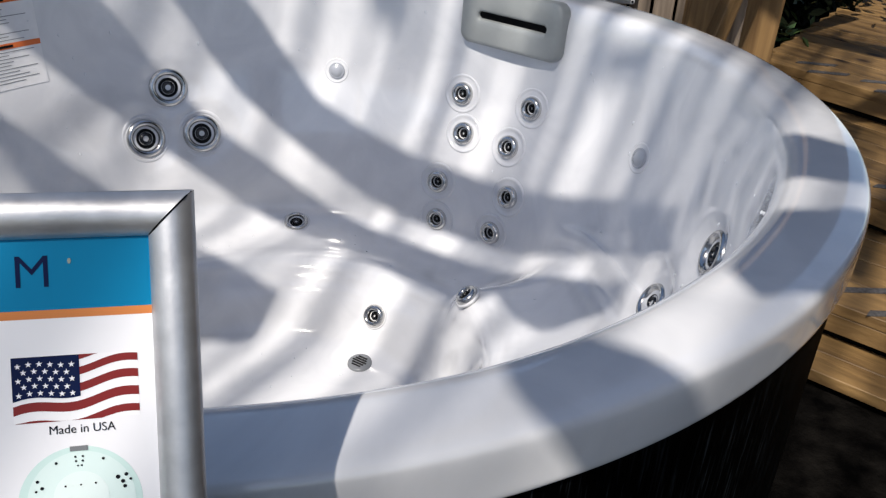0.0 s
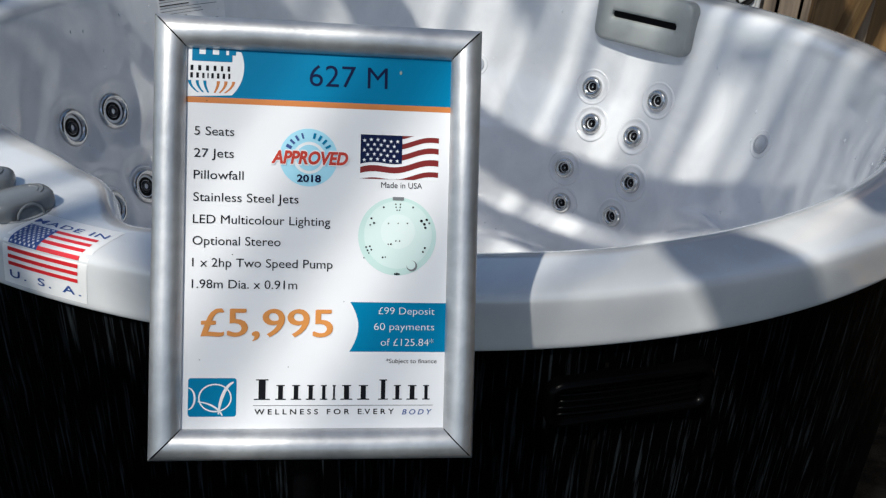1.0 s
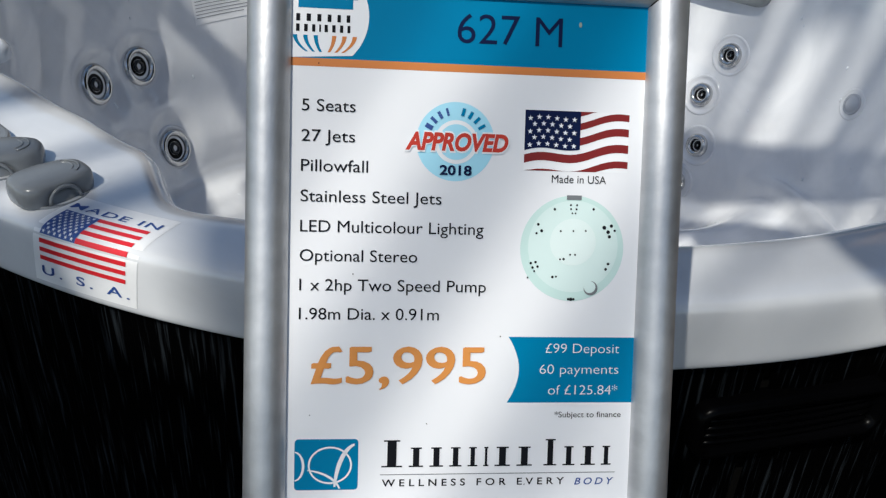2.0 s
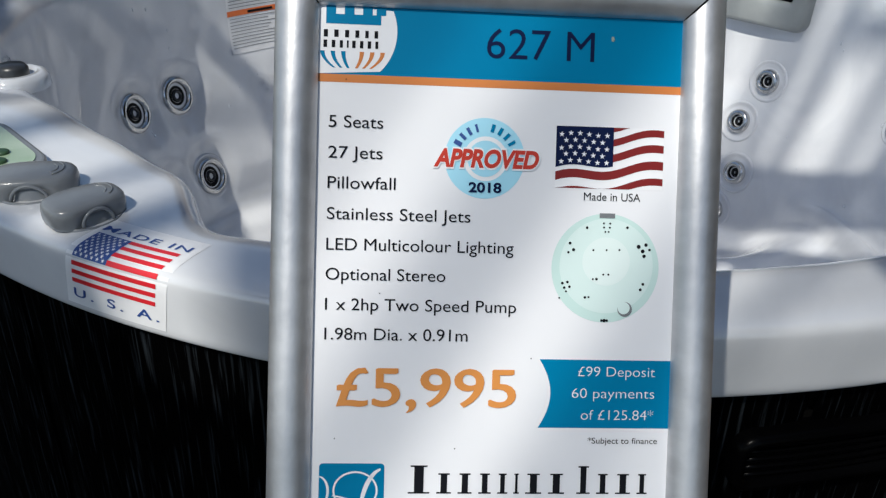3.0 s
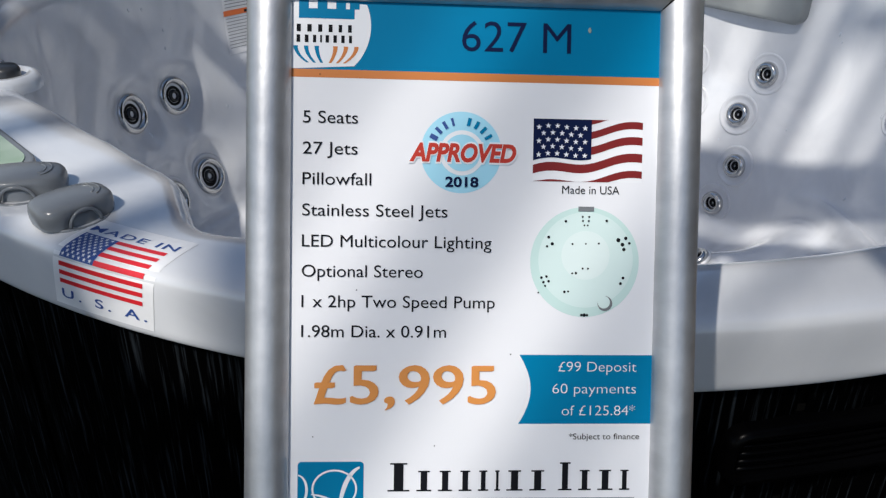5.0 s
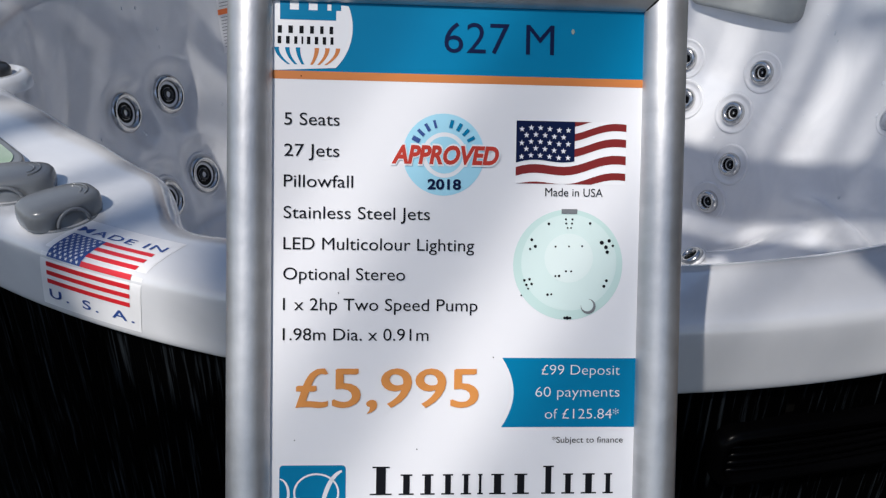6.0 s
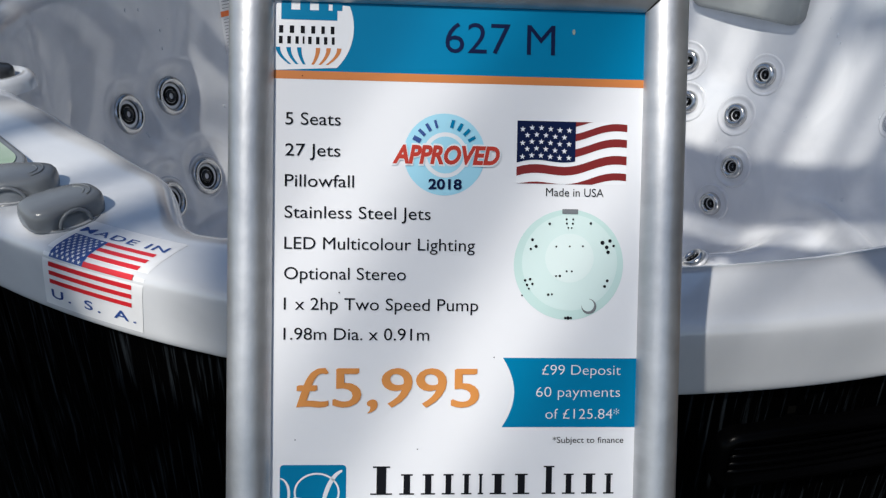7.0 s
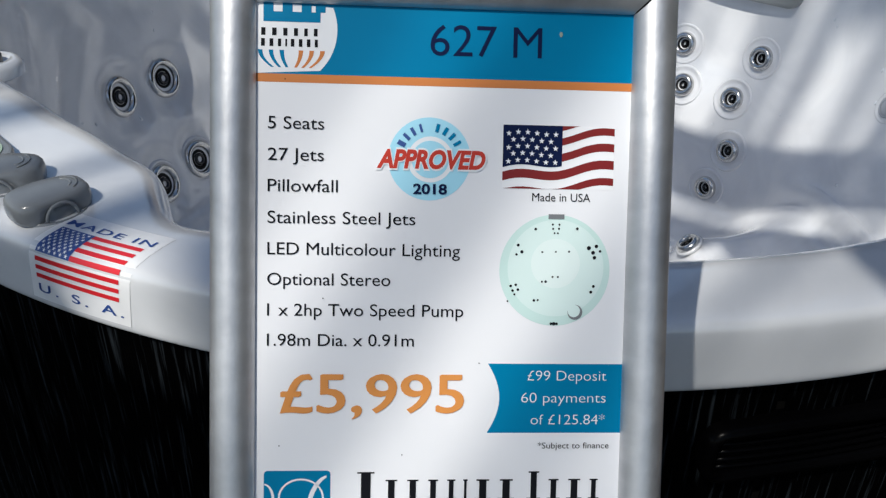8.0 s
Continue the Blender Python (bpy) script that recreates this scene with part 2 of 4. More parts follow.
def star(r, cx, cy):
    return [(cx + (r if i % 2 == 0 else r * 0.4) * math.sin(math.pi * i / 5), cy + (r if i % 2 == 0 else r * 0.4) * math.cos(math.pi * i / 5)) for i in range(10)]


def flat_pieces(outlines, z=0.0):
    bm = bmesh.new()
    for o in outlines:
        bm.faces.new([bm.verts.new((x, y, z)) for x, y in o])
    bmesh.ops.recalc_face_normals(bm, faces=bm.faces)
    for f in bm.faces:
        if f.normal.z < 0:
            f.normal_flip()
    return bm


def rect(x0, y0, x1, y1):
    return [(x0, y0), (x1, y0), (x1, y1), (x0, y1)]


# ======== ground ========
def build_ground():
    rows = []
    for i in range(61):
        row = []
        for j in range(61):
            x, y = (i - 30), (j - 30)
            x, y = math.copysign(abs(x / 30) ** 3 * 80, x), math.copysign(abs(y / 30) ** 3 * 80, y)
            row.append((x, y, 0.012 * noise.noise(Vector((x * 3, y * 3, 0))) - 0.008))
        rows.append(row)
    bm = grid_mesh(rows)
    bmesh.ops.recalc_face_normals(bm, faces=bm.faces)
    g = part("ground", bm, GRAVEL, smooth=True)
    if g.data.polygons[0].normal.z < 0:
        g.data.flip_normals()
    tagged(g, "stony ground under the hot tub, coloured near-black for shade", "ground", kind="structure")


build_ground()

# ======== hot tub shell ========
ANG = [-180, -165, -152, -138, -128, -119, -112.5, -107, -90, -75, -56, -34, -15, 15, 35, 50, 70, 100, 140, 180]
INR = [0.857, 0.840, 0.816, 0.785, 0.788, 0.811, 0.895, 0.885, 0.881, 0.885, 0.880, 0.886, 0.9, 0.9, 0.868, 0.862, 0.872, 0.875, 0.87, 0.86]
SEAT_A = [-180, -130, -60, -25, -10, 18, 26, 40, 95, 120, 140, 180]
SEAT_Z = [0.30, 0.34, 0.36, 0.36, 0.34, 0.34, 0.25, 0.23, 0.23, 0.25, 0.29, 0.30]


def wrap(a):
    return (a + 180) % 360 - 180


def inner_r(a):
    return float(np.interp(wrap(a), ANG, INR))


def soft_seat(a):
    return sum(float(np.interp(wrap(a + d), SEAT_A, SEAT_Z)) for d in (-4, -2, 0, 2, 4)) / 5


def bulge(a):
    """The lip reaches out a little further towards the steps."""
    return 0.020 * max(0.0, math.cos(radians(wrap(a) * 0.9))) ** 1.5


def profile(a):
    """The shell's section at the angle a (degrees): (r, z) from under the lip to the middle of the floor."""
    ri = sum(inner_r(a + d) for d in (-1.2, -0.4, 0.4, 1.2)) / 4
    out_r = bulge(a)
    zs = soft_seat(a)
    pts = [(0.950, 0.838), (0.978, 0.838), (0.985, 0.840), (0.985, 0.862), (0.985, 0.893), (0.9825, 0.9015), (0.976, 0.9055), (0.958, 0.9085),
           (max(0.93, ri + 0.045), 0.9090), (ri + 0.026, 0.9085), (ri + 0.008, 0.903), (ri - 0.006, 0.888), (ri - 0.012, 0.86)]
    for z, r in ((0.80, 0.853), (0.72, 0.853), (0.63, 0.842), (0.53, 0.81), (0.44, 0.778)):
        k = max(0.0, min(1.0, (z - 0.6) / 0.28))
        pts.append((r + k * (ri - 0.012 - 0.855), z))
    k = max(0.0, min(1.0, (zs - 0.23) / 0.13))
    pts += [(0.752 + 0.015 * k, zs + 0.10), (0.742 + 0.01 * k, zs + 0.03), (0.69, zs), (0.60, zs - 0.008), (0.53 - 0.035 * k, zs + 0.004), (0.495 - 0.035 * k, zs - 0.004),
            (0.475 - 0.03 * k, zs - 0.035), (0.44 - 0.01 * k, 0.17), (0.40, 0.085), (0.36, 0.062), (0.25, 0.055), (0.1, 0.052), (0.0, 0.052)]
    rise = 0.013 * max(0.0, math.cos(radians(a - 128))) ** 2 - 0.005 * max(0.0, math.cos(radians(a - 55))) ** 4
    pts = [(r, z + rise * max(0.0, min(1.0, (z - 0.8) / 0.08))) for r, z in pts]
    pts = [(r + out_r * max(0.0, min(1.0, (r - 0.915) / 0.05)) * (z > 0.8), z) for r, z in pts]
    for _ in range(3):
        out = [pts[0]]
        for p, q in zip(pts, pts[1:]):
            out.append((0.75 * p[0] + 0.25 * q[0], 0.75 * p[1] + 0.25 * q[1]))
            out.append((0.25 * p[0] + 0.75 * q[0], 0.25 * p[1] + 0.75 * q[1]))
        out.append(pts[-1])
        pts = out
    return pts


def spin(a, r, z):
    return Vector((r * math.cos(radians(a)), r * math.sin(radians(a)), z))


NA = 480
PROFILES = {}
for i in range(NA):
    PROFILES[i] = profile(-180 + 360 * i / NA)


def wall_point(a, z, lift=0.0):
    """A place on the inner wall at angle a and height z, and a pose there: z out of the wall, y up along it."""
    def at(aa, zz):
        p = profile(aa)
        best = None
        for (r0, z0), (r1, z1) in zip(p, p[1:]):
            if r0 < 0.97 and z0 >= zz >= z1 and z0 > z1:
                t = (z0 - zz) / (z0 - z1)
                best = spin(aa, r0 + t * (r1 - r0), zz)
        return best
    p = at(a, z)
    du = at(a + 1.5, z) - at(a - 1.5, z)
    dv = at(a, z + 0.012) - at(a, z - 0.012)
    n = du.cross(dv).normalized()
    if n.dot(Vector((-p.x, -p.y, 0))) < 0:
        n = -n
    yv = (dv - n * dv.dot(n)).normalized()
    xv = yv.cross(n)
    m = Matrix((xv, yv, n)).transposed().to_4x4()
    m.translation = p + n * lift
    return m


# arc length along the lip, from its lower edge upward and inward
def lip_at(a, s, lift=0.0):
    p = [q for q in profile(a) if q[1] > 0.8399 and q[0] > 0.80][0:]
    start = next(k for k, q in enumerate(p) if q[0] > 0.9835)
    p = p[start:]
    acc = 0.0
    for (r0, z0), (r1, z1) in zip(p, p[1:]):
        d = math.hypot(r1 - r0, z1 - z0)
        if acc + d >= s or (r1, z1) == p[-1]:
            t = (s - acc) / d if d else 0
            nr, nz = (z1 - z0) / d, -(r1 - r0) / d
            return spin(a, r0 + t * (r1 - r0) + nr * lift, z0 + t * (z1 - z0) + nz * lift)
        acc += d


tub = thing("hot_tub", "round pearl-white acrylic hot tub with black cabinet, empty", "hot tub", pose(0, 0, 0))


# shallow moulded dishes round the jets: angle, height, depth, radius
DISHES = [(151.75, 0.604, 0.016, 0.066), (161.4, 0.606, 0.016, 0.066), (150.9, 0.410, 0.016, 0.066), (160.6, 0.402, 0.016, 0.066),
          (106.45, 0.597, 0.010, 0.066), (112.0, 0.479, 0.012, 0.068), (101.55, 0.475, 0.010, 0.066), (-15.2, 0.628, 0.014, 0.07), (-8.1, 0.453, 0.014, 0.07)]


def dish_depth(p):
    d = 0.0
    for a, z, depth, rad in DISHES:
        c = spin(a, 0.80, z)
        q = math.hypot((p - c).xy.length * 0.97, p.z - z)
        if q < rad * 1.7 and (p.x * c.x + p.y * c.y) > 0:
            k = min(1.0, max(0.0, (1.45 - q / rad) / 0.75))
            d = max(d, depth * k * k * (3 - 2 * k))
    return d


def build_shell():
    rows = []
    for i in range(NA):
        a = -180 + 360 * i / NA
        near = any(abs(wrap(a - q[0])) < 10 for q in DISHES)
        row = []
        for r, z in PROFILES[i]:
            p = spin(a, r, z)
            if near and 0.25 < z < 0.75 and r > 0.6:
                p = spin(a, r + dish_depth(p), z)
            row.append(p)
        rows.append(row)
    bm = grid_mesh(rows, closed_u=True)
    bmesh.ops.remove_doubles(bm, verts=bm.verts, dist=1e-6)
    bmesh.ops.recalc_face_normals(bm, faces=bm.faces)
    ob = part("shell", bm, ACRYLIC, tub, "glossy pearl-white acrylic shell with moulded seats", smooth=True)
    top = max(ob.data.polygons, key=lambda p: p.center.z)
    if top.normal.z < 0:
        ob.data.flip_normals()


build_shell()


def build_cabinet():
    n = 8
    for k in range(n):
        a0, a1 = -180 + 45 * k + 11, -180 + 45 * (k + 1) + 11
        rows = []
        for i in range(25):
            a = a0 + 0.25 + (a1 - a0 - 0.5) * i / 24
            e = 0.004 if i in (0, 24) else 0.0
            c = 0.974 + bulge(a) - e
            rows.append([spin(a, r, z) for r, z in ((0.93, 0.842), (c, 0.842), (c, 0.45), (c, 0.05), (0.93, 0.045))])
        bm = grid_mesh(rows)
        bmesh.ops.recalc_face_normals(bm, faces=bm.faces)
        part("cabinet_panel", bm, CABINET, tub, "black cabinet panel with fine grey grain", smooth=False)
    part("base", lathe([(0.0, 0.002), (0.94, 0.002), (0.94, 0.04), (0.0, 0.04)], 64), MATTBLACK, tub, "black plastic base pan")
    part("cabinet_core", lathe([(0.92, 0.05), (0.962, 0.05), (0.962, 0.838), (0.92, 0.838), (0.92, 0.05)], 96), MATTBLACK, tub)


build_cabinet()


def jet(a, z, R, ring=1.75, r_seat=None, dark=True):
    """A massage jet set into the shell."""
    m = wall_point(a, z) if r_seat is None else seat_point(a, r_seat)
    sink = next((q[2] for q in DISHES if q[:2] == (a, z)), 0.0)
    m = m @ Matrix.Translation((0, 0, 0.001 - sink))
    h = part("jet_flange", lathe([(ring * R * 1.10, -0.003), (ring * R * 1.06, 0.0022), (ring * R, 0.0036), (ring * R * 0.93, 0.0018), (ring * R * 0.86, 0.0), (R * 1.3, -0.0008), (R * 1.15, 0.001), (R * 0.9, 0.001)], 36), ACRYLIC, tub, smooth=True, m=m)
    small = R < 0.029
    rim = [(R * 1.10, -0.002), (R * 1.09, 0.005), (R * 1.02, 0.010), (R * 0.88, 0.0135), (R * 0.72, 0.014), (R * 0.60, 0.012), (R * 0.52, 0.007), (R * 0.48, -0.003)]
    part("bezel", lathe(rim if small else [(R * 1.10, -0.002), (R * 1.09, 0.004), (R * 1.03, 0.008), (R * 0.92, 0.0105), (R * 0.82, 0.0095), (R * 0.74, 0.006), (R * 0.69, 0.001), (R * 0.66, -0.004)], 36), CHROME, h, "polished stainless bezel", smooth=True)
    if small:
        R *= 0.7
    part("nozzle", lathe([(R * 0.72, -0.003), (R * 0.60, -0.001), (R * 0.46, 0.002), (R * 0.40, 0.001), (R * 0.36, -0.003)], 28), BLACK, h, "dark swirl nozzle", smooth=True)
    part("nozzle_eye", lathe([(R * 0.40, -0.004), (R * 0.34, 0.003), (R * 0.26, 0.0055), (R * 0.19, 0.004), (R * 0.15, -0.002)], 24), DARKSTEEL, h, "steel ring round a dark outlet", smooth=True)
    part("outlet", lathe([(R * 0.7, -0.0035), (0.0, -0.0035)], 20), MATTBLACK, h)
    return h


def seat_point(a, r, lift=0.0):
    """A pose on the seat or floor at angle a and radius r."""
    def at(aa, rr):
        p = profile(aa)
        best = None
        for (r0, z0), (r1, z1) in zip(p, p[1:]):
            if z0 < 0.5 and r0 >= rr >= r1 and r0 > r1:
                t = (r0 - rr) / (r0 - r1)
                best = spin(aa, rr, z0 + t * (z1 - z0))
        return best
    p = at(a, r)
    dv = at(a, r + 0.008) - at(a, r - 0.008)
    du = at(a + 1.0, r) - at(a - 1.0, r)
    n = du.cross(dv).normalized()
    if n.z < 0:
        n = -n
    yv = dv.normalized()
    m = Matrix((yv.cross(n), yv, n)).transposed().to_4x4()
    m.translation = p + n * lift
    return m


for a, z in ((50.8, 0.626), (49.0, 0.529), (52.4, 0.392), (51.4, 0.29), (36.4, 0.638), (39.0, 0.53), (36.0, 0.414), (38.1, 0.307)):
    jet(a, z, 0.0275)
for a, z in ((106.45, 0.597), (112.0, 0.479), (101.55, 0.475)):
    jet(a, z, 0.046, ring=1.3)
for a, z in ((151.75, 0.604), (161.4, 0.606), (150.9, 0.410), (160.6, 0.402)):
    jet(a, z, 0.042, ring=1.25)
jet(-15.2, 0.628, 0.043, ring=1.35)
jet(-8.1, 0.453, 0.040, ring=1.35)
jet(-114.6, 0.80, 0.030, ring=1.3)
jet(51.2, 0.147, 0.0265, ring=1.2)
jet(14.5, 0, 0.025, ring=1.15, r_seat=0.47)
jet(83.1, 0, 0.030, ring=1.2, r_seat=0.698)


def light_lens(a, z, R):
    m = wall_point(a, z)
    h = part("light_fitting", lathe([(R * 1.7, -0.002), (R * 1.65, 0.0015), (R * 1.5, 0.002), (R * 1.4, 0.0005), (R * 1.1, 0.0)], 36), ACRYLIC, tub, smooth=True, m=m)
    part("lens", lathe([(R * 1.1, -0.001), (R * 1.08, 0.004), (R, 0.005), (R * 0.9, 0.003), (R * 0.8, 0.006), (R * 0.4, 0.009), (0.0, 0.010)], 32), LENS, h, "clear plastic lens", smooth=True)


light_lens(75.6, 0.636, 0.020)
light_lens(11.3, 0.644, 0.021)
# floor drain with slots
dm = seat_point(48.5, 0.338, 0.001)
dr = part("drain", lathe([(0.031, -0.002), (0.030, 0.004), (0.026, 0.0065), (0.0, 0.0065)], 32), GREYPLASTIC, tub, "grey slotted drain cover", smooth=True, m=dm)
for k in range(5):
    part("slot", box(0.040 - abs(k - 2) * 0.007, 0.0045, 0.001, at=(0, (k - 2) * 0.0075, 0.0072)), BLACK, dr)


# beads of water left on the shell
def build_drops():
    rnd = random.Random(12)
    bm = bmesh.new()
    for k in range(150):
        a = rnd.uniform(-60, 175)
        if rnd.random() < 0.6:
            m = wall_point(a, rnd.uniform(soft_seat(a) + 0.12, 0.84))
        else:
            m = seat_point(a, rnd.choice((rnd.uniform(0.12, 0.36), rnd.uniform(0.53, 0.70))))
        r = rnd.uniform(0.0012, 0.0034)
        m = m @ Matrix.Diagonal((r * rnd.uniform(0.8, 1.2), r * rnd.uniform(0.9, 1.8), r * 0.55, 1))
        bmesh.ops.create_icosphere(bm, subdivisions=2, radius=1.0, matrix=m)
    d = part("water_drops", bm, WATER, smooth=True)
    tagged(d, "scattered small water drops on the white shell", "water drops", kind="stuff")


build_drops()


# ---- soft pillow with the water slot ----
def bend_on_wall(x, y, h, a0, z0):
    a = a0 - math.degrees(x / 0.84)
    z = min(z0 + y, 0.905)
    p = profile(a)
    r = 0.85
    for (r0, z0_), (r1, z1_) in zip(p[20:], p[21:]):
        if z0_ >= z >= z1_ and r0 < 0.94:
            r = r1
            break
    r = min(r, 0.852 + max(0, y) * 0.1)
    return spin(a, r - h, z0 + y)


def build_pillow():
    rings = []
    W, H = 0.292, 0.140
    steps = [(1.0, -0.01), (1.0, 0.008), (0.985, 0.015), (0.955, 0.019), (0.8, 0.021), (0.5, 0.022), (0.2, 0.0215), (0.06, 0.0195), (0.0, 0.016), (0.0, 0.006)]
    outer = rounded(W, H, 0.028, 8)
    slot = rounded(0.200, 0.019, 0.0090, 8, 0.003, 0.004)
    for k, h in steps:
        rings.append([bend_on_wall(k * o[0] + (1 - k) * s[0], k * o[1] + (1 - k) * s[1], h, 42.0, 0.836) for o, s in zip(outer, slot)])
    bm = grid_mesh(rings, closed_v=True)
    bmesh.ops.recalc_face_normals(bm, faces=bm.faces)
    p = part("pillow", bm, PILLOWGREY, tub, "grey rubber head pillow with a slot", smooth=True)
    bm = grid_mesh([[bend_on_wall(-0.105 + 0.21 * i / 12, y, 0.008, 42.0, 0.836) for y in (-0.008, 0.02)] for i in range(13)])
    part("slot", bm, BLACK, p, "dark water slot")


build_pillow()


# ---- warning label on the wall ----
def on_wall(a, z, lift):
    return wall_point(a, z, lift).translation


def wall_patch(a0, a1, z0, z1, lift, n=8, m=4):
    rows = [[on_wall(a0 + (a1 - a0) * i / n, z0 + (z1 - z0) * j / m, lift) for j in range(m + 1)] for i in range(n + 1)]
    bm = grid_mesh(rows)
    bmesh.ops.recalc_face_normals(bm, faces=bm.faces)
    return bm


def build_label():
    L = part("warning_label", wall_patch(139.4, 126.2, 0.865, 0.655, 0.0012, 10, 8), STICKER, tub, "white warning label with orange bars and small print")
    for z0, z1 in ((0.866, 0.852), (0.760, 0.747)):
        part("orange_bar", wall_patch(139.4, 126.2, z0, z1, 0.002, 8, 1), SORANGE, L)
        part("heading", wall_patch(135.4, 130.6, z0 - 0.004, z1 + 0.003, 0.0026, 5, 1), PTEXT, L)
    rnd = random.Random(4)
    for top, n in ((0.846, 11), (0.741, 10)):
        z = top
        for k in range(n):
            bold = rnd.random() < 0.3
            ln = rnd.uniform(5, 7) if bold else rnd.uniform(7, 12.4)
            part("print_line", wall_patch(139.0, 139.0 - ln, z, z - (0.003 if bold else 0.0016), 0.002, 5, 1), PTEXT if bold else PGREY, L)
            z -= 0.0078


build_label()

# ---- controls on the broad part of the rim ----
TOPZ = 0.9085


def knob(x, y, turn, L=0.042, W=0.030):
    """A chunky diverter cap: a rounded bar with arched finger cuts over a round hub."""
    h = part("valve_hub", lathe([(W * 1.28, -0.004), (W * 1.25, 0.001), (W * 1.2, 0.0015), (W * 1.15, -0.004), (W * 0.98, -0.005), (W * 0.98, 0.008), (W * 0.9, 0.012), (0.0, 0.013)], 44), GREYPLASTIC, tub, smooth=True, m=pose(x, y, TOPZ, 0, 0, turn))
    rows = []
    n = 80
    for r, z in ((0.97, 0.0), (1.0, 0.005), (1.0, 0.011), (0.975, 0.016), (0.92, 0.0188), (0.8, 0.0203), (0.55, 0.0212), (0.25, 0.0217), (0.0, 0.0217)):
        row = []
        for i in range(n):
            t = 2 * math.pi * i / n
            c, q = math.cos(t), math.sin(t)
            k = (abs(c) ** 3.2 + abs(q) ** 3.2) ** (-1 / 3.2)
            taper = 1.0 - 0.16 * max(0.0, c)
            notch = 0.0
            if r > 0.9:
                notch = 0.34 * math.exp(-((c * k) / 0.42) ** 4) * max(0.0, 1 - z / 0.0155)
            row.append((L * r * k * c, W * r * k * q * taper * (1 - notch), z))
        rows.append(row)
    bm = grid_mesh(rows, closed_v=True)
    bmesh.ops.remove_doubles(bm, verts=bm.verts, dist=1e-6)
    bmesh.ops.recalc_face_normals(bm, faces=bm.faces)
    part("knob", bm, GREYPLASTIC, h, "grey moulded valve knob", smooth=True)
    for side in (-1, 1):
        pts = [(L * 0.40 * math.cos(radians(t)), side * W * 0.985, 0.001 + 0.0143 * math.sin(radians(t))) for t in range(0, 181, 15)]
        part("arch_lip", arc_path(pts, 0.0017, 8), GREYPLASTIC, h, smooth=True)
    for rr in (0.42, 0.62):
        pts = [(L * 0.30 + W * rr * math.cos(radians(t)), W * rr * math.sin(radians(t)), 0.0212) for t in range(-60, 61, 12)]
        part("moulded_ridge", arc_path(pts, 0.0008, 6), GREYPLASTIC, h, smooth=True)


knob(-0.523, -0.767, 12, 0.041, 0.028)
knob(-0.455, -0.819, 46, 0.036, 0.026)


def build_panel():
    m = pose(-0.610, -0.697, TOPZ + 0.001, 0, 0, -47)
    rim = part("control_panel", slab(rounded(0.185, 0.098, 0.045, 10), -0.002, 0.010, 0.004), GREYPLASTIC, tub, "oval grey control panel with green overlay", m=m)
    part("overlay", slab(rounded(0.165, 0.080, 0.038, 10), 0.0095, 0.0112), PANELGREEN, rim, "green and white panel overlay")
    part("display", slab(rounded(0.05, 0.026, 0.004, 4, -0.02, 0.008), 0.0113, 0.0122), BLACK, rim, "dark display window")
    for x, y in ((0.030, 0.014), (0.052, 0.004), (0.030, -0.014), (0.054, -0.012), (-0.06, -0.01)):
        part("button", lathe([(0.0075, 0.011), (0.0075, 0.0135), (0.006, 0.0145), (0.0, 0.0147)], 20), material_leaf, rim, smooth=True, m=pose(x, y, 0))


material_leaf = material("button_green", (0.035, 0.075, 0.035), 0.4)
build_panel()

# small air control with a white cup beside the inner edge
cup = part("air_control", lathe([(0.045, -0.006), (0.044, 0.006), (0.038, 0.013), (0.03, 0.014), (0.027, 0.006), (0.0, 0.006)], 36), ACRYLIC, tub, "white collar with dark grey air control", smooth=True, m=pose(-0.695, -0.425, TOPZ - 0.006))
part("knob", lathe([(0.020, 0.004), (0.020, 0.018), (0.0165, 0.023), (0.0, 0.024)], 28), material("dark_grey_plastic", (0.03, 0.032, 0.036), 0.35), cup, "dark grey turn knob", smooth=True)
cm = part("filter_lid", lathe([(0.07, 0.0), (0.068, 0.012), (0.06, 0.018), (0.0, 0.02)], 40), CREAM, tub, "cream plastic filter lid", smooth=True, m=pose(-0.315, -0.785, 0.80))


# ---- flag sticker bent over the lip ----
def stick(u, s, lift):
    aL = -118.1 + (s / 0.1) * 0.95
    return lip_at(aL + 6.5 * u, s, lift)


def stick_patch(u0, u1, s0, s1, lift, n=10, m=6):
    bm = grid_mesh([[stick(u0 + (u1 - u0) * i / n, s0 + (s1 - s0) * j / m, lift) for j in range(m + 1)] for i in range(n + 1)])
    bmesh.ops.recalc_face_normals(bm, faces=bm.faces)
    return bm


def stick_bm(bm, lift):
    bmesh.ops.triangulate(bm, faces=bm.faces)
    for v in bm.verts:
        v.co = stick(v.co.x, v.co.y, lift)
    return bm


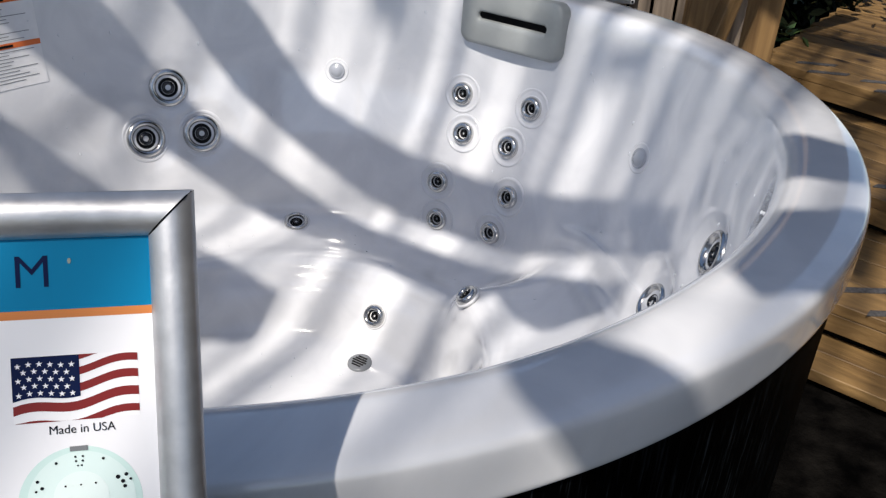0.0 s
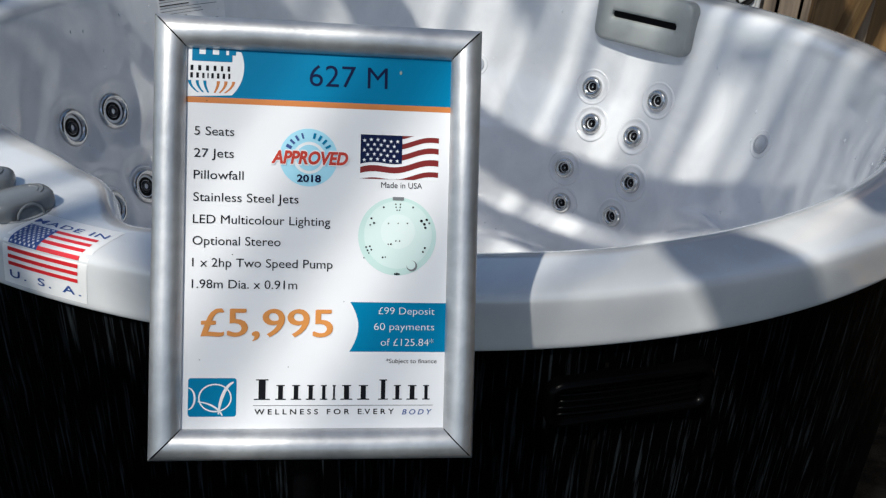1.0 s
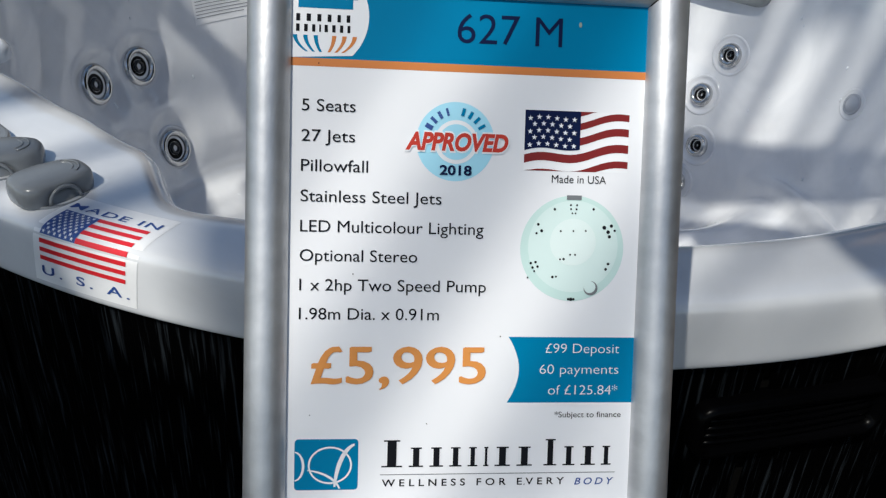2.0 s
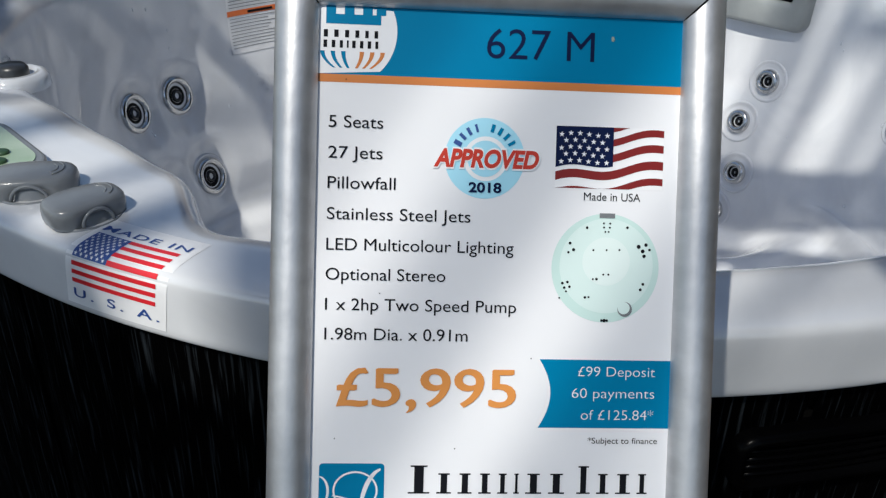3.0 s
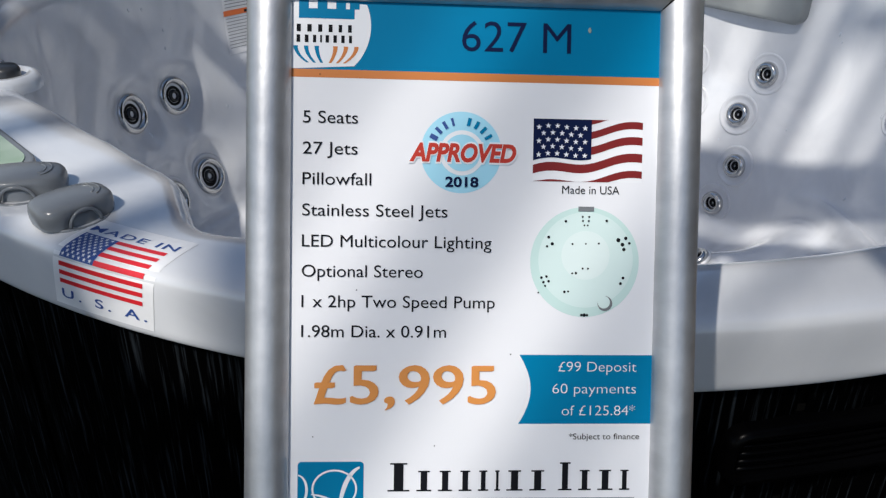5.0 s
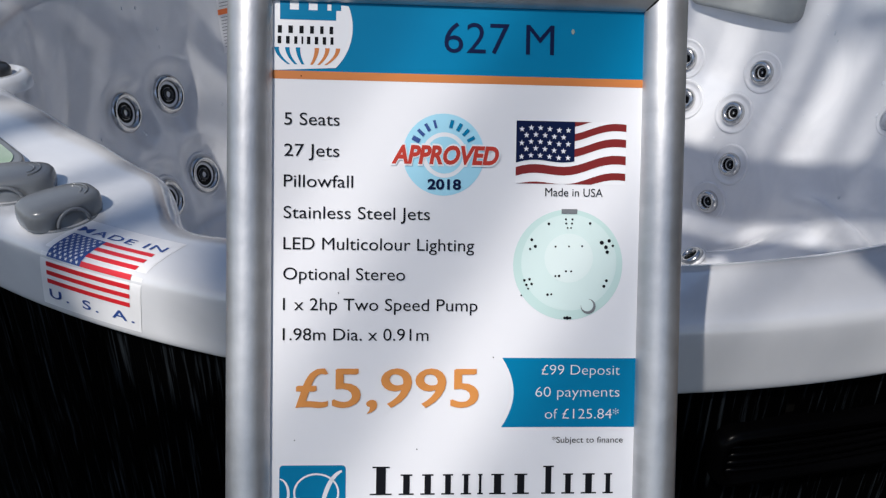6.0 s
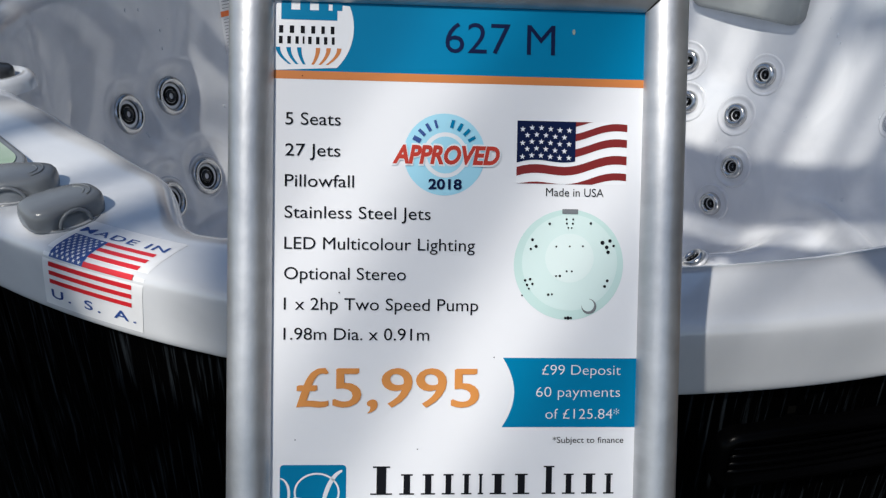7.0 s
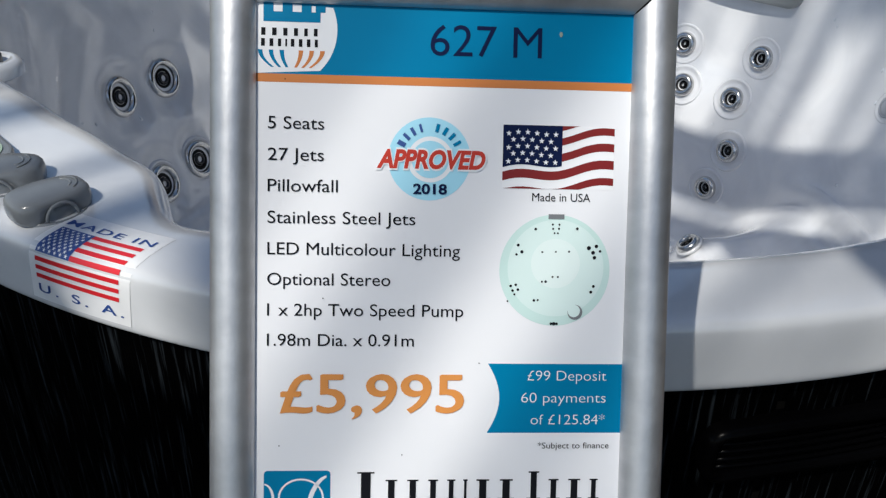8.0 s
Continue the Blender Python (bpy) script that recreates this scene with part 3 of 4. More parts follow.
def build_sticker():
    S = part("flag_sticker", stick_patch(0.0, 1.0, 0.006, 0.112, 0.0004, 16, 14), STICKER, tub, "white flag sticker wrapped over the rim edge", smooth=True)
    f0, f1, u0, u1 = 0.030, 0.088, 0.07, 0.90
    st = (f1 - f0) / 13
    for k in range(7):
        left = u0 if k < 3 else u0 + 0.42 * (u1 - u0)
        part("stripe", stick_patch(left, u1, f0 + 2 * k * st, f0 + (2 * k + 1) * st, 0.0008, 10, 3), SRED, S)
    cu1 = u0 + 0.42 * (u1 - u0)
    part("canton", stick_patch(u0, cu1, f0 + 6 * st, f1, 0.0008, 8, 6), SBLUE, S)
    outs = []
    for r in range(9):
        for c in range(6 if r % 2 == 0 else 5):
            cx = u0 + (cu1 - u0) * (0.1 + (c + (0 if r % 2 == 0 else 0.5)) * 0.16)
            cy = f0 + 6 * st + 7 * st * (0.09 + r * 0.102)
            outs.append([(cx + (x - cx) * 9.0, y) for x, y in star(0.0020, cx, cy)])
    tagged(part("star_field", stick_bm(flat_pieces(outs), 0.0013), STICKER, S), kind="stuff")
    part("writing", stick_bm(fit_text("MADE IN", 0.05, 0.93, 0.0925, 0.0085, bold=0.012, spacing=1.15), 0.0009), SBLUE, S)
    part("writing", stick_bm(fit_text("U. S. A.", 0.08, 0.94, 0.0145, 0.0098, bold=0.012, spacing=1.35), 0.0009), SBLUE, S)


build_sticker()


# ---- ribbed black grab handle on the cabinet ----
def on_cab(x, z, h):
    a = -77.2 + math.degrees(x / 0.974)
    return spin(a, 0.974 + bulge(a) + h, z)


def build_handle():
    W, H = 0.196, 0.060
    outer = rounded(W, H, 0.018, 6)
    inner = rounded(W - 0.022, H - 0.022, 0.010, 6)
    rows = []
    for k, h in ((0, -0.004), (0, 0.012), (0.35, 0.017), (0.75, 0.016), (1, 0.010), (1, 0.003)):
        rows.append([on_cab(o[0] * (1 - k) + q[0] * k, 0.768 + o[1] * (1 - k) + q[1] * k, h) for o, q in zip(outer, inner)])
    bm = grid_mesh(rows, closed_v=True)
    bmesh.ops.recalc_face_normals(bm, faces=bm.faces)
    H_ = part("cabinet_vent", bm, VENTBLACK, tub, "black plastic vent with horizontal ribs", smooth=True)
    part("back_plate", grid_mesh([[on_cab(-W / 2 + 0.008 + (W - 0.016) * i / 12, 0.768 + s * (H / 2 - 0.008), 0.004) for s in (-1, 1)] for i in range(13)]), MATTBLACK, H_)
    for k in range(5):
        z = 0.768 + (k - 2) * 0.0085
        pts = [on_cab(-W / 2 + 0.012 + (W - 0.024) * i / 14, z, 0.006) for i in range(15)]
        part("rib", arc_path(pts, 0.0026, 6), VENTBLACK, H_, smooth=True)


build_handle()

# ======== price sign on its stand ========
sc = Vector((-0.1005, -1.1285, 1.0366))
su = Vector((0.99796, 0.05468, -0.03297)).normalized()
sv = Vector((0.00474, 0.45137, 0.89232))
sv = (sv - su * su.dot(sv)).normalized()
sn = su.cross(sv)
SM = Matrix((su, sv, sn)).transposed().to_4x4()
SM.translation = sc
sign = thing("price_sign", "silver snap frame price sign tilted back on a slim stand", "sign", SM)
MM = 0.001


def rail(length, width, at, turn):
    """A mitred frame rail with a rounded face: runs along x, its outer edge towards +y."""
    prof = [(0.0, -0.006), (0.0, 0.003), (0.0015, 0.0065), (0.005, 0.0095), (0.010, 0.0108), (0.015, 0.0100), (0.0195, 0.0070), (0.0215, 0.004), (width, 0.0022), (width, -0.002)]
    rows = []
    for d, h in prof:
        e = length / 2 - d - 0.0002
        rows.append([(-e, -d, h), (-e * 0.5, -d, h), (0, -d, h), (e * 0.5, -d, h), (e, -d, h)])
    bm = grid_mesh(rows)
    bmesh.ops.recalc_face_normals(bm, faces=bm.faces)
    ob = part("frame_rail", bm, ALUMINIUM, sign, "silver anodised rail with mitred ends", smooth=True, m=pose(at[0], at[1], 0, 0, 0, turn))
    if ob.data.polygons[len(ob.data.polygons) // 2].normal.z < 0:
        ob.data.flip_normals()
    return ob


OW, OH, FW = 0.238, 0.3225, 0.0225
rail(OW, FW, (0, OH / 2), 0)
rail(OW, FW, (0, -OH / 2), 180)
rail(OH, FW, (-OW / 2, 0), 90)
rail(OH, FW, (OW / 2, 0), -90)
part("backing", box(OW - 0.003, OH - 0.003, 0.005, at=(0, 0, -0.0045)), MATTBLACK, sign, "black backing board")
for sx, sy in ((1, 1), (-1, 1), (1, -1), (-1, -1)):
    pts = [(sx * (OW / 2 - d), sy * (OH / 2 - d), h + 0.00015) for d, h in ((0.001, 0.0045), (0.0045, 0.0092), (0.010, 0.0108), (0.015, 0.0100), (0.0195, 0.0070), (0.022, 0.003))]
    part("mitre_joint", arc_path(pts, 0.0005, 5), BLACK, sign)
poster = part("poster", slab(rect(-0.0972, -0.1398, 0.0972, 0.1398), -0.0012, 0.0), PAPER, sign, "glossy white printed price poster")


def put(name, outlines, mat, layer, label=""):
    return part(name, flat_pieces([[(x * MM, y * MM) for x, y in o] for o in outlines], layer * 0.00015), mat, poster, label)


def write(words, x0, x1, base, cap, mat=None, layer=3, bold=0.0, shear=0.0, spacing=1.0):
    return part("writing", fit_text(words, x0 * MM, x1 * MM, base * MM, cap * MM, bold, shear, spacing, layer * 0.00015), mat or PTEXT, poster)


def stem_bar(x, y, w, h):
    """A plain upright bar with a thin foot and cap, standing for one letter of a name."""
    return [rect(x + w * 0.30, y + 0.8, x + w * 0.70, y + h - 0.8), rect(x + w * 0.04, y, x + w * 0.96, y + 0.8), rect(x + w * 0.14, y + h - 0.8, x + w * 0.86, y + h)]


def build_poster():
    put("blue_band", [rect(-97, 103.6, 97, 139.5)], PBLUE, 1, "blue printed header band")
    put("orange_band", [rect(-97, 99.4, 97, 103.6)], PORANGE, 1, "thin orange line")
    write("627 M", -8.7, 48.8, 115.0, 16.6, PNAVY, 3, bold=-0.004)
    # round badge with tower shape, bars and curved strokes in place of a shop's mark
    c = [(x, y) for x, y in disc(29, 64, -85, 126) if x > -97 and y < 139.5 and y > 103.6]
    c = [(-97, 139.5), (-97, 103.6)] + sorted([p for p in c], key=lambda p: math.atan2(p[1] - 126, p[0] + 85))
    put("badge", [c], PWHITE, 2, "round white badge cut by the frame")
    tower = [rect(-93, 129.5, -64.5, 134.5)] + [rect(x, 134.5, x + 5, 139.4) for x in (-93, -83.5, -74, -67)]
    put("tower_shape", tower, PBLUE, 3, "blue battlement shape")
    for y0, y1, ws in ((122.6, 126.4, (3.6, 3.8, 3.6, 3.4, 3.0, 3.2)), (117.2, 121.0, (3.2, 3.2, 2.8, 1.6, 3.0, 3.0, 3.0, 2.6))):
        x = -94.5
        gap = (29.5 - sum(ws)) / (len(ws) - 1)
        for w in ws:
            put("print_bar", [rect(x + w * 0.12, y0, x + w * 0.70, y1)], PTEXT, 3)
            x += w + gap
    for side, mat in ((-1, PBLUE), (1, PORANGE)):
        for k in range(3):
            outs = []
            x0 = -79 + side * (3 + 4.2 * k)
            n = 8
            left, right = [], []
            for i in range(n + 1):
                t = i / n
                y = 115.4 - 8.6 * t
                xx = x0 + side * (3.0 - 4.5 * t * t) * (0.6 + 0.4 * k)
                w = 1.15 * (1 - 0.4 * t)
                left.append((xx - w, y)), right.append((xx + w, y))
            put("curved_stroke", [left + right[::-1]], mat, 3)
    # list of features
    for words, x1, base in (("5 Seats", -62.2, 76.0), ("27 Jets", -62.2, 60.0), ("Pillowfall", -55.0, 44.2), ("Stainless Steel Jets", -14.9, 28.0), ("LED Multicolour Lighting", 8.6, 11.9),
                            ("Optional Stereo", -27.4, -3.8), ("1 x 2hp Two Speed Pump", 10.9, -19.7), ("1.98m Dia. x 0.91m", -14.7, -35.4)):
        write(words, -90.5, x1, base, 6.7)
    for dx, dy, layer in ((0.0, 0.0, 3), (0.5, 0.2, 4), (-0.5, -0.2, 5)):
        write("\u00a35,995", -83.2 + dx, 11.8 + dx, -70.4 + dy, 21.4, PPRICE, layer)
    # seal of approval
    put("seal", [disc(21.3, 64, -8.2, 62.2)], PLIGHT, 1, "pale blue round seal")
    put("seal_ring", [disc(11.8, 48, -7.8, 62.0)], PWHITE, 2)
    put("seal_middle", [disc(9.6, 48, -7.8, 62.0)], PLIGHT, 3)
    for k, w in enumerate((3.4, 2.4, 2.4, 1.8, 0, 2.5, 2.5, 2.4, 2.2)):
        if not w:
            continue
        t = radians(152 - k * 15.2)
        cx, cy = -8.2 + 16.4 * math.cos(t), 62.2 + 16.4 * math.sin(t)
        rx, ry = math.sin(t), -math.cos(t)
        o = [(cx + rx * sx * w * 0.36 + math.cos(t) * sy * 2.1, cy + ry * sx * w * 0.36 + math.sin(t) * sy * 2.1) for sx, sy in ((-1, -1), (1, -1), (1, 1), (-1, 1))]
        put("print_bar", [o], SBLUE if k < 4 else PBLUE, 4)
    write("APPROVED", -36.0, 21.6, 57.2, 10.2, PWHITE, 5, bold=0.075, shear=0.22)
    write("APPROVED", -35.3, 20.8, 57.6, 9.4, PAPPR, 6, bold=0.04, shear=0.22)
    write("2018", -16.4, 1.1, 44.3, 5.3, PNAVY, 5, bold=0.03)
    # waving flag picture
    def wave(u, v):
        x = 29.8 + 58.6 * u
        y = 64.4 + 38.0 * (v - 0.5) + 7.0 * (u - 0.5) + 1.7 * math.sin(u * 8.5 + 0.6)
        return x, min(80.8, max(48.0, y))

    def flag_piece(u0, u1, v0, v1, n=16):
        return [wave(u0 + (u1 - u0) * i / n, v0) for i in range(n + 1)] + [wave(u1 - (u1 - u0) * i / n, v1) for i in range(n + 1)]
    put("flag_picture", [rect(29.8, 48.0, 88.4, 80.8)], PWHITE, 1, "printed picture of a waving flag")
    for k, (v0, v1) in enumerate(((0.02, 0.12), (0.24, 0.36), (0.48, 0.59), (0.70, 0.80), (0.90, 0.97))):
        put("stripe", [flag_piece(0.0 if k < 2 else 0.5, 1, v0, v1)], PRED, 2)
    put("canton", [flag_piece(0, 0.53, 0.42, 1.2)], PNAVY, 3)
    outs = []
    for r in range(6):
        for q in range(6 if r % 2 == 0 else 5):
            cx, cy = wave(0.05 + (q + (0 if r % 2 == 0 else 0.5)) * 0.084, 0.48 + r * 0.095)
            if cy < 79.0:
                outs.append(star(1.6, cx, cy))
    tagged(put("star_field", outs, PWHITE, 4), kind="stuff")
    write("Made in USA", 45.7, 76.5, 41.6, 4.5, PTEXT, 3)
    # plan of the tub
    put("tub_plan", [disc(29.3, 64, 58.7, 5.4)], PMINT, 1, "pale green plan view of a round tub")
    put("tub_plan_middle", [disc(25.5, 64, 59.2, 6.6)], PMINT2, 2)
    put("tub_plan_floor", [disc(13, 48, 59, 9)], material("print_lightest_mint", (0.68, 0.785, 0.77), 0.35, spec=0.25), 3)
    put("plan_pillow", [rect(54.6, 32.4, 63.0, 34.9)], PGREY, 4)
    dots = ((48, 27, .9), (57, 29.5, .7), (60.5, 29.5, .7), (57.2, 27.3, .7), (60.3, 27.3, .7), (58, 25, .6), (59.8, 25, .6), (70, 27.5, .9), (39, 18.5, 1), (41, 15.0, 1.1), (38.2, 13.6, .8),
            (51.8, 15, .7), (59, 15.2, .6), (66, 15.4, .7), (76.5, 17.4, 1.4), (80.5, 18.4, 1.2), (78.8, 15.0, 1.3), (79.6, 12.4, 1.2), (82.5, 15.8, .9), (57.6, 2, .7), (60.4, 2, .7), (52, -.6, .7), (54, -.5, .9),
            (35.5, -3, .9), (38.2, -2.4, .9), (36.6, -5.4, .9), (39.4, -4.9, .9), (37.6, -7.4, .7), (79.5, -2.8, 1.0), (78.2, -5.8, 1.0), (34.0, -11, .6), (48, -10.5, .9), (50, -10.3, .7), (57.4, -22.8, .9), (60.4, -22.8, .9), (58.9, -22.8, 1.2))
    tagged(put("plan_jets", [disc(r * 0.8, 10, x, y) for x, y, r in dots], PTEXT, 4), kind="stuff")
    put("plan_filter", [disc(4.0, 24, 70.0, -16.6)], PGREY, 4)
    put("plan_filter_lid", [disc(3.3, 24, 69.4, -15.9)], PMINT2, 5)
    # ribbon with terms
    n = 12
    notch = [(24.6 + 6.4 * math.sin(math.pi * i / n) ** 0.9, -81.4 + 37.1 * i / n) for i in range(n + 1)]
    put("ribbon", [[(97, -44.3), *notch[::-1], (97, -81.4)]], PBLUE, 1, "blue printed ribbon with a curved end")
    write("\u00a399 Deposit", 45.8, 88.1, -53.2, 5.7, PWHITE, 3, bold=-0.012)
    write("60 payments", 42.7, 88.1, -65.0, 5.7, PWHITE, 3, bold=-0.012)
    write("of \u00a3125.84*", 48.0, 87.9, -76.8, 5.7, PWHITE, 3, bold=-0.012)
    write("*Subject to finance", 52.1, 90.5, -89.8, 3.4, PTEXT, 3)
    # maker's mark as a plain swirl and bars
    put("swirl_square", [rounded(34.6, 28.4, 2.0, 4, -74.5, -115.6)], PBLUE, 1, "blue square with white swirls")
    for cx, cy, rx, ry, a0, a1, w in ((-72.5, -116.0, 11.5, 10.0, 0, 360, 0.5), (-92, -116.5, 5.0, 8.0, -90, 90, 0.5), (-88.5, -132.5, 22, 14, 5, 80, 0.5), (-57.0, -132.0, 13, 28, 100, 172, 0.9)):
        inner, outer = [], []
        for i in range(33):
            t = radians(a0 + (a1 - a0) * i / 32)
            x, y = cx + rx * math.cos(t), cy + ry * math.sin(t)
            k = w * (1.0 if a1 - a0 > 300 else 0.6 + 0.8 * math.sin(math.pi * i / 32))
            inner.append((x - k * math.cos(t), y - k * math.sin(t)))
            outer.append((x + k * math.cos(t), y + k * math.sin(t)))
        keep = [i for i in range(33) if -91.6 < outer[i][0] < -57.4 and -129.6 < outer[i][1] < -101.6 and -91.6 < inner[i][0] < -57.4 and -129.6 < inner[i][1] < -101.6]
        quads = [[inner[i], outer[i], outer[i + 1], inner[i + 1]] for i in keep if i + 1 in keep]
        put("swirl", quads, PWHITE, 2)
    x = -45.0
    outs = []
    words = ((12.5, 15.2), (8.5, 11), (8.2, 11), (7.4, 11), (6.0, 11), (3.2, 11), (9.5, 11), (9.6, 11), (0, 0), (8.0, 15.2), (7.5, 11), (9.0, 11), (6.2, 11))
    total = sum(w for w, _ in words)
    gap = (134.0 - total - 6.0) / (len(words) - 2)
    for w, h in words:
        if not w:
            x += 6.0 - gap
            continue
        y = -117.4
        put("print_bar", stem_bar(x, y, w, h), PTEXT, 3)
        x += w + gap
    put("thin_rule", [rect(-45.1, -121.8, 88.5, -121.4)], PGREY, 3)
    write("WELLNESS FOR EVERY", -44.0, 59.0, -128.2, 4.1, PTEXT, 3, bold=0.012, spacing=1.6)
    write("BODY", 65.0, 87.8, -128.6, 4.1, SBLUE, 3, bold=0.012, shear=0.25, spacing=1.5)
    # specks of dirt and a chip in the print
    put("print_chip", [disc(1.5, 6, 58.6, 127.5, 0.6)], material("paper_chip", (0.28, 0.33, 0.28), 0.6), 4)
    put("speck", [disc(0.35, 7, x, y) for x, y in ((-62, -10.5), (19.8, -44.0), (-84, -88), (-82, 101), (36, -128), (-20, -93))], PTEXT, 4)


build_poster()


def build_stand():
    inv = SM.inverted()
    low = SM @ Vector((-0.009, -0.15, -0.012))
    pts = [inv @ Vector(p) for p in ((low.x, low.y + 0.016, low.z - 0.002), (low.x, low.y + 0.016, low.z - 0.03), (low.x, low.y + 0.016, 0.5), (low.x, low.y + 0.016, 0.012))]
    part("pole", arc_path(pts, 0.011, 16), BLACK, sign, "slim gloss black pole", smooth=True)
    base = Matrix.Translation((low.x, low.y + 0.016, 0.0))
    part("foot", lathe([(0.0, 0.0), (0.15, 0.0), (0.15, 0.006), (0.14, 0.010), (0.02, 0.016), (0.0, 0.016)], 48), BLACK, sign, "round black steel foot", smooth=True, m=inv @ base)
    part("bracket", box(0.05, 0.09, 0.012, 0.002, at=(-0.009, -0.115, -0.013)), BLACK, sign, "black tilting bracket")


build_stand()

# ======== timber steps and deck ========
steps = thing("timber_steps", "shallow new softwood steps with slanted dark grey strips", "steps", kind="structure")
# front edge: a point on it, the angle along it, the height of the top and the depth of the level
LEVELS = [(1.46, 0.04, -49.0, 0.05, 0.21), (1.55, 0.187, -49.0, 0.17, 0.62), (1.85, 0.606, -60.0, 0.29, 0.74), (2.16, 1.349, -60.0, 0.41, 1.63)]


def deck_pose(level, u, v, z):
    """u up the steps from the level's front edge, v along it."""
    x, y, ang = LEVELS[level][:3]
    d = Vector((math.cos(radians(ang)), math.sin(radians(ang)), 0))
    up = Vector((-d.y, d.x, 0))
    m = Matrix((d, up, Vector((0, 0, 1)))).transposed().to_4x4()
    m.translation = Vector((x, y, z)) + up * u + d * v
    return m


def plank(length, width, thick):
    bm = bmesh.new()
    bmesh.ops.create_cube(bm, size=1.0)
    bmesh.ops.scale(bm, vec=(length, width, thick), verts=bm.verts)
    bmesh.ops.bevel(bm, geom=list(bm.edges), offset=0.002, segments=1, affect="EDGES")
    me = finish(bm, "board", False)
    me.materials.append(NEWWOOD)
    return me


def build_steps():
    made = {}
    rnd = random.Random(2)
    # thin dark grey parallelogram, laid slantwise on the treads
    strip = finish(slab([(-0.085, -0.012), (0.065, -0.012), (0.085, 0.012), (-0.065, 0.012)], -0.002, 0.002), "slant_strip", False)
    strip.materials.append(STRIPGREY)
    for k, (_, _, _, z, depth) in enumerate(LEVELS):
        n = max(1, round(depth / (0.105 if k == 0 else 0.148)))
        w = depth / n
        length = 2.6
        vc = (0.55, 0.55, 0.30, 0.93)[k]
        key = (round(w, 4), length)
        if key not in made:
            made[key] = plank(length, w - 0.006, 0.034)
        for i in range(n):
            ob = new("board", made[key])
            ob.parent = steps
            skew = -0.24 * w * i if k == 3 else 0.0
            ob.matrix_basis = deck_pose(k, w * (i + 0.5), vc + skew + rnd.uniform(-0.01, 0.01), z - 0.017 + rnd.uniform(-0.0015, 0.0015))
        # riser board below the nosing, leaving a dark gap over the tread below
        if k:
            if "riser" not in made:
                made["riser"] = plank(length, 0.03, 0.055)
            ob = new("riser_board", made["riser"])
            ob.parent = steps
            ob.matrix_basis = deck_pose(k, 0.02, vc, z - 0.0625)
            for r in range(2):
                for q in range(9):
                    ob = new("slant_strip", strip)
                    ob.parent = steps
                    ob.matrix_basis = deck_pose(k, 0.058 + 0.075 * r, vc - 1.02 + 0.27 * q - 0.09 * r, z + 0.0028) @ pose(0, 0, 0, 0, 0, 40)
        bm = box(length - 0.1, 0.04, max(0.02, z - 0.06))
        part("bearer", bm, MATTBLACK, steps, "dark bearer under the boards", m=deck_pose(k, 0.07, vc, (z - 0.05) / 2))


build_steps()

# ======== fence, board, socket, posts ========
FY = 1.50
TURNED = Matrix.Translation((1.2, FY, 0)) @ pose(0, 0, 0, 0, 0, -15) @ Matrix.Translation((-1.2, -FY, 0))
fence = thing("picket_fence", "weathered close-boarded picket fence in dappled sun", "fence", TURNED, kind="structure")


def build_fence():
    rnd = random.Random(5)
    bm = box(0.072, 0.018, 1.5, 0.004, 1)
    me = finish(bm, "picket", False)
    me.materials.append(OLDWOOD)
    for k in range(28):
        ob = new("picket", me)
        ob.parent = fence
        ob.matrix_basis = pose(-0.60 + 0.0845 * k, FY + rnd.uniform(-0.003, 0.003), 0.76 + rnd.uniform(-0.004, 0.004), 0, rnd.uniform(-0.5, 0.5), rnd.uniform(-2, 2))
    for z in (0.35, 1.15):
        part("fence_rail", box(2.4, 0.04, 0.07, 0.003, 1, at=(0.63, FY + 0.032, z)), OLDWOOD, fence)
    # dark lattice behind
    for k in range(14):
        for s in (-1, 1):
            part("lattice_strip", box(0.03, 0.008, 1.5, at=(0, 0, 0)), OLDWOOD, fence, m=pose(-1.3 + 0.14 * k, FY + 0.10 + 0.006 * s, 0.8, 0, 45 * s, 0))
    part("dark_backing", box(5.4, 0.02, 2.0, at=(-1.0, FY + 0.16, 1.0)), MATTBLACK, fence)


build_fence()


def build_board():
    b = thing("notice_board", "dark advertising board with teal lettering bars", "board", TURNED @ pose(0.93, FY - 0.035, 1.10, 0, 0, 0))
    part("panel", box(1.30, 0.012, 0.44, 0.002), BOARD, b)
    part("edge_strip", box(1.30, 0.016, 0.022, 0.002, at=(0, -0.003, -0.225)), BLACK, b, "black glossy edge strip")
    x = -0.05
    for w in (0.02, 0.022, 0.008, 0.022, 0.02, 0.012, 0.008, 0.02, 0.022, 0.008, 0.02, 0.02):
        part("letter_bar", box(w, 0.002, 0.034, at=(x + w / 2, -0.008, -0.165)), TEAL, b)
        x += w + 0.006
    part("round_mark", lathe([(0.06, 0.0), (0.06, 0.002), (0.0, 0.002)], 32), BLACK, b, m=pose(0.42, -0.0065, -0.12, 90, 0, 0))
    part("teal_patch", box(0.06, 0.002, 0.04, 0.001, 1, at=(0.53, -0.008, -0.10)), TEAL, b)
    # long black cover standing to the side
    c = thing("black_panel", "glossy black panel leaning at the fence", "panel", pose(-1.55, 1.42, 0.0, -4, 0, 8))
    part("sheet", box(2.3, 0.04, 0.97, 0.006, at=(0, 0, 0.485)), BLACK, c)
    part("trim_strip", box(2.3, 0.012, 0.02, 0.003, 1, at=(0, -0.026, 0.90)), STEEL, c, "grey metal trim strip")


build_board()


